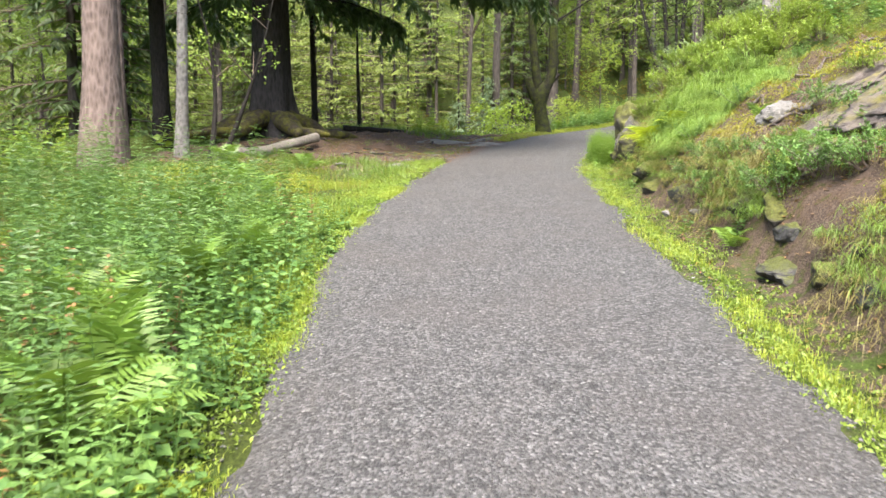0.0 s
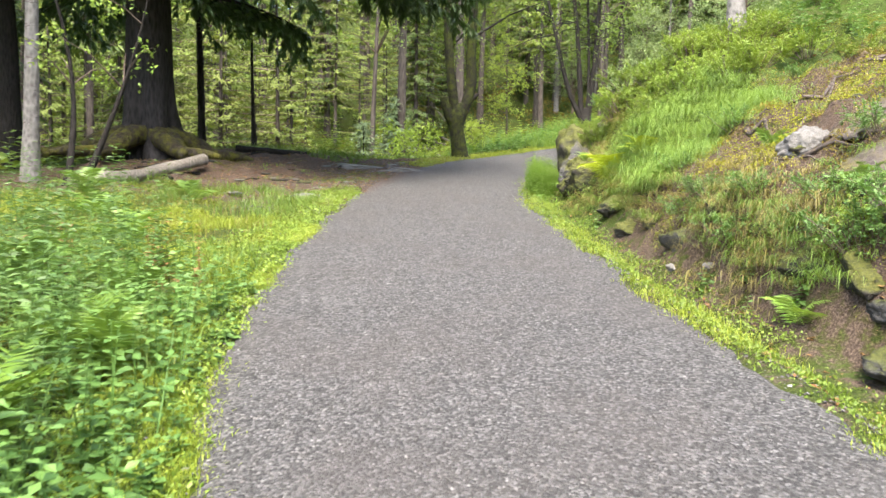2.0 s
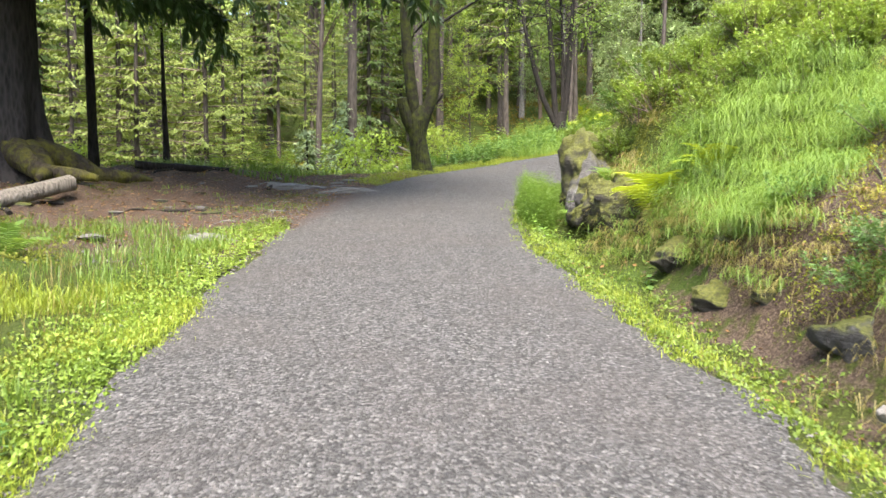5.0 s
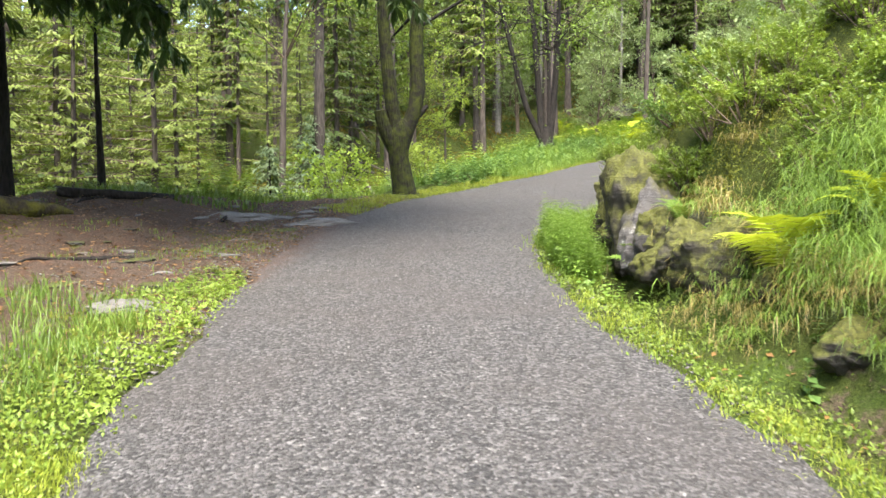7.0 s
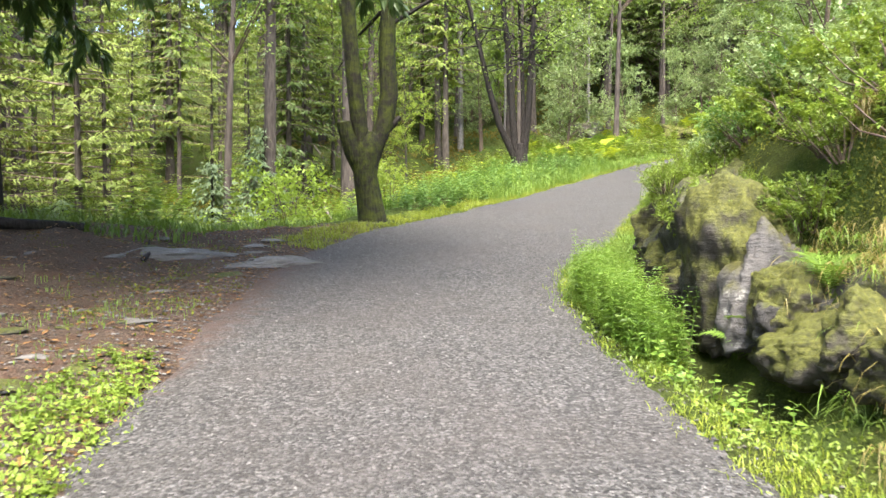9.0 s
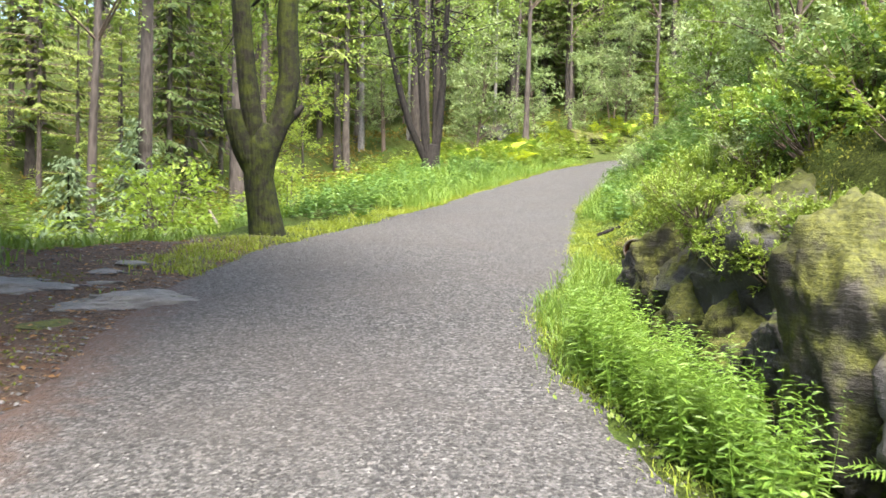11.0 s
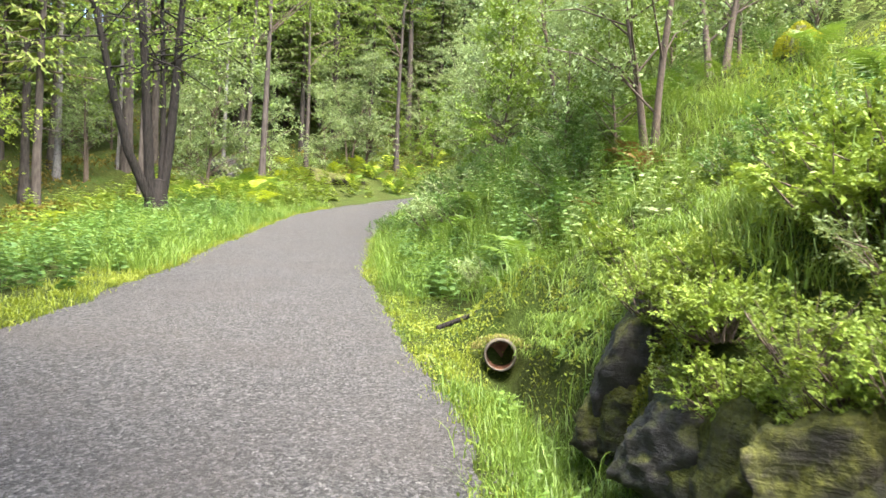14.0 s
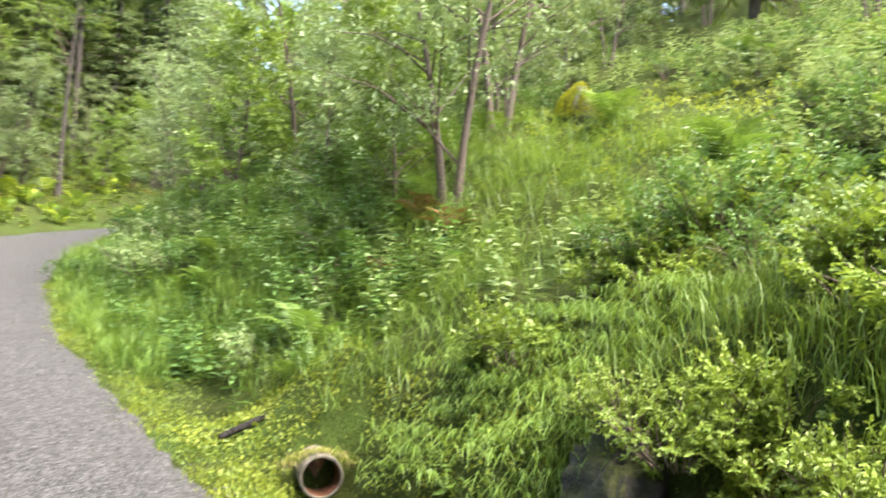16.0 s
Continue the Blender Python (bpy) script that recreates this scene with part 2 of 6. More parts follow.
M_HILL_MOSS = leaf_material("ochre_moss", (0.06, 0.05, 0.012), (0.14, 0.11, 0.02), (0.24, 0.20, 0.03), 0.15, 0.9, 0.3)
M_MOSS = leaf_material("yellow_moss", (0.045, 0.06, 0.010), (0.105, 0.125, 0.015), (0.20, 0.21, 0.025), 0.2, 0.9)
M_MOSS_BRIGHT = leaf_material("golden_moss", (0.10, 0.12, 0.010), (0.22, 0.24, 0.016), (0.36, 0.36, 0.03), 0.2, 0.9)
M_NEEDLE_DARK = leaf_material("dark_spruce_needles", (0.018, 0.036, 0.013), (0.035, 0.066, 0.02), (0.07, 0.115, 0.03), 0.35)
M_NEEDLE_MID = leaf_material("green_spruce_needles", (0.032, 0.058, 0.018), (0.065, 0.105, 0.028), (0.125, 0.175, 0.042), 0.4, patch=0.3)
M_NEEDLE = leaf_material("spruce_needles", (0.045, 0.075, 0.02), (0.09, 0.14, 0.032), (0.17, 0.23, 0.05), 0.42, patch=0.3)
M_NEEDLE_LIGHT = leaf_material("pale_needles", (0.07, 0.105, 0.024), (0.145, 0.20, 0.042), (0.26, 0.31, 0.07), 0.4, patch=0.3)
M_NEEDLE_BLUE = leaf_material("blue_spruce_needles", (0.05, 0.085, 0.04), (0.10, 0.15, 0.075), (0.18, 0.24, 0.12), 0.3)
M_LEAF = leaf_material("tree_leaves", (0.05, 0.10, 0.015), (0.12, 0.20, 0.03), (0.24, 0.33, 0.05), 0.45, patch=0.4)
# lit copy of tree_leaves: the glow of light through leaves is in the colour
M_LEAF_BACKLIT = leaf_material("backlit_leaves", (0.10, 0.17, 0.02), (0.19, 0.29, 0.035), (0.33, 0.42, 0.07), 0.5, patch=0.3)
M_LEAF_SILVER = leaf_material("silvery_leaves", (0.06, 0.105, 0.035), (0.155, 0.225, 0.085), (0.30, 0.37, 0.16), 0.35)
M_HERB = leaf_material("herb_leaves", (0.018, 0.046, 0.010), (0.066, 0.135, 0.030), (0.155, 0.255, 0.065), 0.4)
M_HERB_BRIGHT = leaf_material("bright_herb_leaves", (0.05, 0.11, 0.014), (0.115, 0.21, 0.028), (0.22, 0.33, 0.06), 0.45)
M_BILBERRY = leaf_material("bilberry_leaves", (0.042, 0.08, 0.012), (0.128, 0.20, 0.028), (0.265, 0.345, 0.055), 0.4)
M_GRASS = leaf_material("grass_blades", (0.032, 0.07, 0.010), (0.095, 0.165, 0.026), (0.20, 0.29, 0.05), 0.45)
M_GRASS_YELLOW = leaf_material("yellow_grass_blades", (0.07, 0.10, 0.012), (0.165, 0.22, 0.022), (0.32, 0.36, 0.05), 0.45)
M_GRASS_DRY = leaf_material("dry_grass_blades", (0.09, 0.075, 0.02), (0.18, 0.15, 0.04), (0.27, 0.23, 0.075), 0.3)
M_FERN = leaf_material("fern_fronds", (0.045, 0.095, 0.014), (0.10, 0.185, 0.026), (0.18, 0.27, 0.045), 0.45)
M_FERN_YELLOW = leaf_material("yellow_fern_fronds", (0.18, 0.25, 0.015), (0.31, 0.40, 0.022), (0.44, 0.50, 0.05), 0.45)
M_FERN_DRY = leaf_material("withered_fern_fronds", (0.07, 0.035, 0.012), (0.17, 0.085, 0.028), (0.27, 0.16, 0.06), 0.25)
M_ROOT = bark_material("root_bark", (0.03, 0.024, 0.02), (0.13, 0.105, 0.09), 0.1, 1.6, stretch=0.4)
M_PIPE = plain_material("concrete_pipe", (0.045, 0.038, 0.028), (0.15, 0.128, 0.10), 20, 0.85, 0.4)
M_RUST = plain_material("wet_rusty_silt", (0.05, 0.02, 0.012), (0.16, 0.07, 0.035), 22, 0.55, 0.4)

# ---------------------------------------------------------------- mesh tools
RNG = np.random.default_rng(7)


class Geo:
    """Vertices and faces gathered in arrays."""

    def __init__(self):
        self.v, self.f, self.n = [], [], 0

    def put(self, v, f):
        v, f = np.asarray(v, float).reshape(-1, 3), np.asarray(f, int)
        self.v.append(v)
        self.f.append(f + self.n)
        self.n += len(v)
        return self

    def tube(self, pts, radii, sides=8, wobble=0.0, closed_end=True, rng=RNG):
        pts, radii = np.asarray(pts, float), np.asarray(radii, float)
        tan = np.gradient(pts, axis=0)
        tan /= np.linalg.norm(tan, axis=1, keepdims=True) + 1e-9
        ref = np.where(np.abs(tan[:, 2:3]) > 0.9, [[1.0, 0, 0]], [[0, 0, 1.0]])
        u = np.cross(tan, ref)
        u /= np.linalg.norm(u, axis=1, keepdims=True) + 1e-9
        w = np.cross(tan, u)
        a = np.linspace(0, 2 * np.pi, sides, endpoint=False)
        r = radii[:, None] * (1 + wobble * rng.normal(size=(len(pts), sides)))
        ring = pts[:, None] + r[..., None] * (np.cos(a)[None, :, None] * u[:, None] + np.sin(a)[None, :, None] * w[:, None])
        n = len(pts)
        i, j = np.meshgrid(np.arange(n - 1), np.arange(sides), indexing="ij")
        k = (j + 1) % sides
        self.put(ring.reshape(-1, 3), np.stack([i * sides + j, i * sides + k, (i + 1) * sides + k, (i + 1) * sides + j], -1).reshape(-1, 4))
        if closed_end:
            self.put(np.vstack([ring[-1], pts[-1] + tan[-1] * radii[-1] * 0.3]), [(q, (q + 1) % sides, sides) for q in range(sides)])
        return self

    def leaves(self, base, faces, at, ahead, up, size):
        """Copies of a small base shape (x ahead, y sideways, z up) at many places."""
        at, ahead, up = (np.asarray(q, float) for q in (at, ahead, up))
        if not len(at):
            return self
        ahead = ahead / (np.linalg.norm(ahead, axis=1, keepdims=True) + 1e-9)
        side = np.cross(up, ahead)
        side /= np.linalg.norm(side, axis=1, keepdims=True) + 1e-9
        up = np.cross(ahead, side)
        base, size = np.asarray(base, float), np.asarray(size, float).reshape(-1, 1, 1)
        v = at[:, None] + size * (base[None, :, :1] * ahead[:, None] + base[None, :, 1:2] * side[:, None] + base[None, :, 2:] * up[:, None])
        f = np.asarray(faces)[None] + (np.arange(len(at)) * len(base))[:, None, None]
        return self.put(v.reshape(-1, 3), f.reshape(-1, np.asarray(faces).shape[1]))

    def mesh(self, name, material, smooth=False):
        me = bpy.data.meshes.new(name)
        v = np.vstack(self.v)
        me.vertices.add(len(v))
        me.vertices.foreach_set("co", v.ravel().astype(np.float32))
        loops = np.concatenate([f.ravel() for f in self.f])
        total = np.concatenate([np.full(len(f), f.shape[1]) for f in self.f])
        me.loops.add(len(loops))
        me.loops.foreach_set("vertex_index", loops.astype(np.int32))
        me.polygons.add(len(total))
        me.polygons.foreach_set("loop_start", np.concatenate([[0], np.cumsum(total)[:-1]]).astype(np.int32))
        me.polygons.foreach_set("use_smooth", np.full(len(total), smooth))
        me.update(calc_edges=True)
        me.materials.append(material)
        return me


def part(name, me, parent, label="", m=None):
    ob = new(name, me)
    ob.parent = parent
    if m is not None:
        ob.matrix_basis = m
    return tagged(ob, label)


def thing(name, x, y, z, label, category, group="", turn=0.0):
    ob = new(name)
    ob.empty_display_size = 0.1
    ob.matrix_basis = pose(x, y, z, 0, 0, turn)
    return tagged(ob, label, category, group)


def unit(v):
    return v / (np.linalg.norm(v, axis=-1, keepdims=True) + 1e-9)


LEAF = [(0, 0, 0), (0.5, 0.28, 0.06), (1, 0, -0.05), (0.5, -0.28, 0.06)]
LEAF_F = [(0, 1, 2, 3)]
SPRAY = [(0, 0, 0), (0.35, 0.16, -0.03), (1, 0, -0.22), (0.35, -0.16, -0.03)]

# ---------------------------------------------------------------- the lie of the land
EDGES = [  # the path's edges: left x, y, right x, y
    (-1.0, -30, 1.8, -30), (-1.0, 0, 1.8, 0), (-0.97, 4.3, 1.8, 4.3), (-1.08, 6.6, 2.03, 6.2), (-1.05, 8.3, 2.0, 8.0), (-0.9, 10.2, 2.1, 10.0),
    (-0.57, 12.8, 2.25, 12.2), (-0.1, 15.2, 2.45, 14.4), (0.6, 18.1, 2.95, 16.3), (1.25, 20.0, 3.7, 17.9), (2.2, 21.75, 4.75, 19.1),
    (3.3, 23.05, 5.6, 20.4), (5.4, 25.5, 7.0, 22.5), (8.1, 28.6, 9.0, 25.4), (11.3, 32.2, 12.0, 29.0), (14.3, 35.4, 16, 33.0), (18, 37.9, 20.5, 36.0),
    (23, 39.6, 25, 37.2), (30, 41, 31, 38.5), (60, 47, 60, 44)]
_e = np.array(EDGES)
_c = (_e[:, :2] + _e[:, 2:]) / 2
_s = np.r_[0, np.cumsum(np.linalg.norm(np.diff(_c, axis=0), axis=1))]
_q = np.arange(0, _s[-1], 0.12)


def _smooth(a):
    k = np.ones(13) / 13
    return np.convolve(np.pad(a, 6, mode="edge"), k, "valid")


EL = np.stack([_smooth(np.interp(_q, _s, _e[:, i])) for i in (0, 1)], -1)
ER = np.stack([_smooth(np.interp(_q, _s, _e[:, i])) for i in (2, 3)], -1)
CEN = (EL + ER) / 2
TAN = unit(np.gradient(CEN, axis=0))
NOR = np.stack([TAN[:, 1], -TAN[:, 0]], -1)
HWID = np.array([min(np.linalg.norm(ER - c, axis=1).min(), np.linalg.norm(EL - c, axis=1).min()) for c in CEN])


def slope(x, y):
    return -0.0445 + 0.01385 * x + 0.10009 * y + 0.0004 * x * y - 0.00003 * y * y + 0.0023 * np.clip(x, -8, 30) ** 2


DIST = [0, 0.3, 0.6, 1.0, 1.4, 2.2, 3.2, 4.5, 7, 12, 30, 80, 200]
RIGHT = [(-10, [0, -.13, -.04, .50, .78, 1.18, 1.7, 2.3, 3.2, 5, 12, 26, 40]),
         (11, [0, -.14, -.05, .58, .92, 1.32, 1.85, 2.45, 3.3, 5, 12, 26, 40]),
         (13.4, [0, -.05, 0.08, .52, 1.1, 1.7, 2.2, 2.6, 3.4, 5, 12, 26, 40]),
         (14.8, [0, -.08, -.05, .55, 1.35, 1.8, 2.25, 2.7, 3.5, 5.2, 12, 26, 40]),
         (16.0, [0, -.08, -.08, .6, 1.3, 1.75, 2.2, 2.7, 3.6, 5.4, 13, 26, 40]),
         (17.2, [0, -.12, -.14, .75, 1.35, 1.8, 2.3, 2.8, 3.7, 5.6, 13, 26, 40]),
         (18.4, [0, -.12, -.18, .35, 1.15, 1.7, 2.3, 2.9, 3.8, 5.7, 13, 26, 40]),
         (19.8, [0, -.12, -.20, .70, 1.15, 1.65, 2.2, 2.8, 3.8, 5.8, 13, 26, 40]),
         (21.0, [0, -.08, -.05, .45, .90, 1.4, 2.0, 2.7, 3.8, 5.8, 13, 26, 40]),
         (22.2, [0, -.02, 0.05, .35, .65, 1.25, 1.9, 2.7, 3.9, 6.0, 13, 26, 40]),
         (24.5, [0, 0.02, 0.10, .40, .75, 1.35, 2.1, 2.8, 3.9, 6.2, 13, 26, 40]),
         (29, [0, 0.02, 0.12, .45, .85, 1.5, 2.2, 2.9, 4.0, 6.4, 14, 28, 42]),
         (45, [0, 0.02, 0.12, .30, .5, .9, 1.3, 1.9, 3.0, 5.4, 14, 30, 45])]
LEFT = [(-10, [0, .02, .03, .05, .08, .15, .22, .28, .25, -.6, -4, -3, 10]),
        (12, [0, .03, .04, .05, .07, .11, .16, .22, .20, -.8, -4, -3, 12]),
        (19, [0, .02, .03, .05, .10, .22, .32, .40, -.1, -2.2, -5, 1, 16]),
        (23, [0, .03, .03, .02, 0.0, -.3, -.8, -1.6, -2.3, -3.0, -3, 4, 20]),
        (30, [0, .05, .10, .2, .25, .2, -.1, -.7, -1.0, -.6, 3, 14, 30]),
        (45, [0, .05, .15, .35, .6, 1.1, 1.7, 2.3, 3.3, 5.5, 12, 26, 40])]


def fields(x, y):
    """Nearest place on the path: its centre's y, the distance beyond the edge, and the side (1 right, -1 left)."""
    x, y = np.atleast_1d(x).astype(float).ravel(), np.atleast_1d(y).astype(float).ravel()
    cy, d, side, base, flat = (np.empty_like(x) for _ in range(5))
    for a in range(0, len(x), 4000):
        p = np.stack([x[a:a + 4000], y[a:a + 4000]], -1)
        k = ((p[:, None] - CEN[None]) ** 2).sum(-1).argmin(1)
        off = ((p - CEN[k]) * NOR[k]).sum(-1)
        far = np.linalg.norm(p - CEN[k], axis=1)
        sd = np.where(off >= 0, 1.0, -1.0)
        inner = CEN[k] + NOR[k] * np.clip(off, -HWID[k], HWID[k])[:, None]
        cy[a:a + 4000], side[a:a + 4000], d[a:a + 4000] = CEN[k, 1], sd, np.where(far < HWID[k], far - HWID[k], np.maximum(np.abs(far) - HWID[k], 0))
        base[a:a + 4000] = slope(inner[:, 0], inner[:, 1])
    return cy, d, side, base


def _table(rows, cy, d):
    keys = [k for k, _ in rows]
    vals = np.array([np.interp(d, DIST, v) for _, v in rows])
    pos = np.interp(cy, keys, np.arange(len(keys)))
    i = np.clip(pos.astype(int), 0, len(keys) - 2)
    fr = pos - i
    fr = fr * fr * (3 - 2 * fr)
    n = np.arange(len(cy))
    return vals[i, n] * (1 - fr) + vals[i + 1, n] * fr


def waves(x, y, seed=0):
    r = np.random.default_rng(100 + seed)
    z = np.zeros_like(x)
    for f, a in ((0.25, 1.0), (0.6, 0.6), (1.3, 0.4), (2.7, 0.25), (5.2, 0.14)):
        for _ in range(3):
            t, p = r.uniform(0, 6.28, 2)
            z += a * np.sin(6.28 * f * (x * math.cos(t) + y * math.sin(t)) + p) / 3
    return z


def height(x, y):
    x, y = np.atleast_1d(x).astype(float).ravel(), np.atleast_1d(y).astype(float).ravel()
    cy, d, side, base = fields(x, y)
    dd = np.maximum(d, 0)
    z = base + np.where(side > 0, _table(RIGHT, cy, dd), _table(LEFT, cy, dd))
    rough = np.interp(dd, [0, 0.3, 1.2, 4, 20], [0.0, 0.04, 0.20, 0.24, 0.5])
    rough = np.where((side < 0) & (dd < 6), rough * 0.35, rough)
    # a mound over the culvert and the channel that it drains into
    z = z + 0.34 * np.exp(-((x - 6.95) ** 2 + (y - 21.0) ** 2) / 0.20)
    lx, ly = x - 6.35, y - 20.45
    along, off = -0.62 * lx - 0.78 * ly, 0.78 * lx - 0.62 * ly
    mouth, across = -0.76 * lx - 0.65 * ly, 0.65 * lx - 0.76 * ly
    cut = np.exp(-(off / 0.2) ** 2) * np.interp(along, [-0.12, 0.0, 1.2, 2.6, 3.4], [0, 0.7, 0.6, 0.45, 0])
    z = z - 0.42 * np.maximum(cut, np.exp(-(across / 0.26) ** 2) * np.interp(mouth, [-0.42, -0.34, 0.5, 1.1], [0, 1, 0.8, 0]))
    fine = np.where(side > 0, np.interp(dd, [0.3, 0.7, 6], [0, 1, 0.6]), np.interp(dd, [0.2, 1.5], [0, 0.5]))
    z = z + 0.055 * fine * waves(x * 2.6 + 3, y * 2.6, 8) + 0.03 * fine * waves(x * 5, y * 5, 9)
    return z + rough * waves(x, y) - np.where(d < 0, 0.03, 0.0) * np.clip(-d / 0.2, 0, 1)


def ground_at(x, y):
    return float(height(x, y)[0])


def beside(y, d, side):
    """Ground points d beyond the path's edge where its middle passes y; side 1 is right, -1 left."""
    y, d = np.atleast_1d(y).astype(float), np.atleast_1d(d).astype(float)
    k = np.abs(CEN[None, :, 1] - y[:, None]).argmin(1)
    p = CEN[k] + NOR[k] * (side * (HWID[k] + d))[:, None]
    return np.column_stack([p, height(p[:, 0], p[:, 1])])


def axis_steps(lo, a, b, hi, fine):
    out, step, v = [], fine, a
    while v > lo:
        step *= 1.22
        v -= step
        out.append(max(v, lo))
    right, step, v = [], fine, b
    while v < hi:
        step *= 1.22
        v += step
        right.append(min(v, hi))
    return np.array(out[::-1] + list(np.arange(a, b, fine)) + [b] + right)


def build_ground():
    gx, gy = axis_steps(-600, -6.5, 15, 600, 0.11), axis_steps(-600, -1.0, 33, 800, 0.13)
    xx, yy = np.meshgrid(gx, gy, indexing="xy")
    x, y = xx.ravel(), yy.ravel()
    z = height(x, y)
    nx, ny = len(gx), len(gy)
    i, j = np.meshgrid(np.arange(nx - 1), np.arange(ny - 1), indexing="xy")
    a = (j * nx + i).ravel()
    me = Geo().put(np.column_stack([x, y, z]), np.stack([a, a + 1, a + 1 + nx, a + nx], -1)).mesh("ground", M_GROUND, True)
    cy, d, side, _ = fields(x, y)
    cover = np.full(len(x), 0.75)
    dd = np.maximum(d, 0)
    # trodden soil beside the bend, bare patches on the bank, needle litter under the far trees
    soil = (side < 0) * np.interp(cy, [12.5, 14.5, 20.5, 22], [0, 1, 1, 0]) * np.interp(dd, [0, 0.4, 4, 6], [0.6, 1, 1, 0])
    bank = (side > 0) * 0.66 * np.interp(cy, [2, 5, 11.5, 13], [0.3, 1, 1, 0]) * np.interp(dd, [0.3, 0.9, 4.5, 6], [0.5, 1, 1, 0.2])
    cover -= 0.85 * soil + 0.62 * bank + (side < 0) * 0.1 * np.interp(dd, [7, 11], [0, 1]) - (side > 0) * 0.2 * np.interp(dd, [7, 11], [0, 1])
    at = me.attributes.new("cover", "FLOAT", "POINT")
    at.data.foreach_set("value", cover.astype(np.float32))
    tagged(new("ground", me), "forest floor of soil, needles and moss rising into a bank", "ground", kind="structure")


def build_path():
    k = np.arange(0, len(CEN), 1)
    k = k[(CEN[k, 1] > -14) & (CEN[k, 0] < 40)]
    cols = np.linspace(-1, 1, 41)
    rnd = waves(CEN[k, 0] * 2.2, CEN[k, 1] * 2.2, 3) * 0.09
    rnd2 = waves(CEN[k, 0] * 2.2, CEN[k, 1] * 2.2, 4) * 0.09
    wide = HWID[k][:, None] * cols[None] + np.where(cols < 0, -1, 1)[None] * np.where(cols[None] < 0, rnd[:, None], rnd2[:, None]) * np.abs(cols[None]) ** 3
    p = CEN[k][:, None] + NOR[k][:, None] * wide[..., None]
    x, y = p[..., 0].ravel(), p[..., 1].ravel()
    e = np.tile(np.abs(cols), len(k))
    z = slope(x, y) + 0.03 * (1 - e ** 2) + 0.012 * waves(x * 0.8, y * 0.8, 5) - 0.05 * np.clip((e - 0.93) / 0.07, 0, 1)
    n = len(cols)
    i, j = np.meshgrid(np.arange(n - 1), np.arange(len(k) - 1), indexing="xy")
    a = (j * n + i).ravel()
    me = Geo().put(np.column_stack([x, y, z]), np.stack([a, a + 1, a + 1 + n, a + n], -1)).mesh("path", M_GRAVEL, True)
    soil = np.interp(e, [0.6, 1.0], [0.0, 0.55]) + np.where(np.tile(cols, len(k)) < -0.35, 0.45, 0) * np.interp(y, [14, 16.5, 19, 21], [0, 1, 1, 0])
    at = me.attributes.new("soil", "FLOAT", "POINT")
    at.data.foreach_set("value", soil.astype(np.float32))
    tagged(new("path", me), "grey crushed-gravel footpath bending uphill", "path", kind="structure")


build_ground()
build_path()


def path_z(x, y):
    return slope(x, y) + 0.02


# ---------------------------------------------------------------- trees
def trunk_curve(h, lean=(0, 0), sway=0.05, n=12, rng=RNG):
    u = np.linspace(0, 1, n)
    ph = rng.uniform(0, 6.28, 2)
    return np.column_stack([lean[0] * u * h + sway * h * 0.2 * np.sin(3 * u + ph[0]) - sway * h * 0.2 * math.sin(ph[0]),
                            lean[1] * u * h + sway * h * 0.2 * np.sin(3.4 * u + ph[1]) - sway * h * 0.2 * math.sin(ph[1]), u * h])


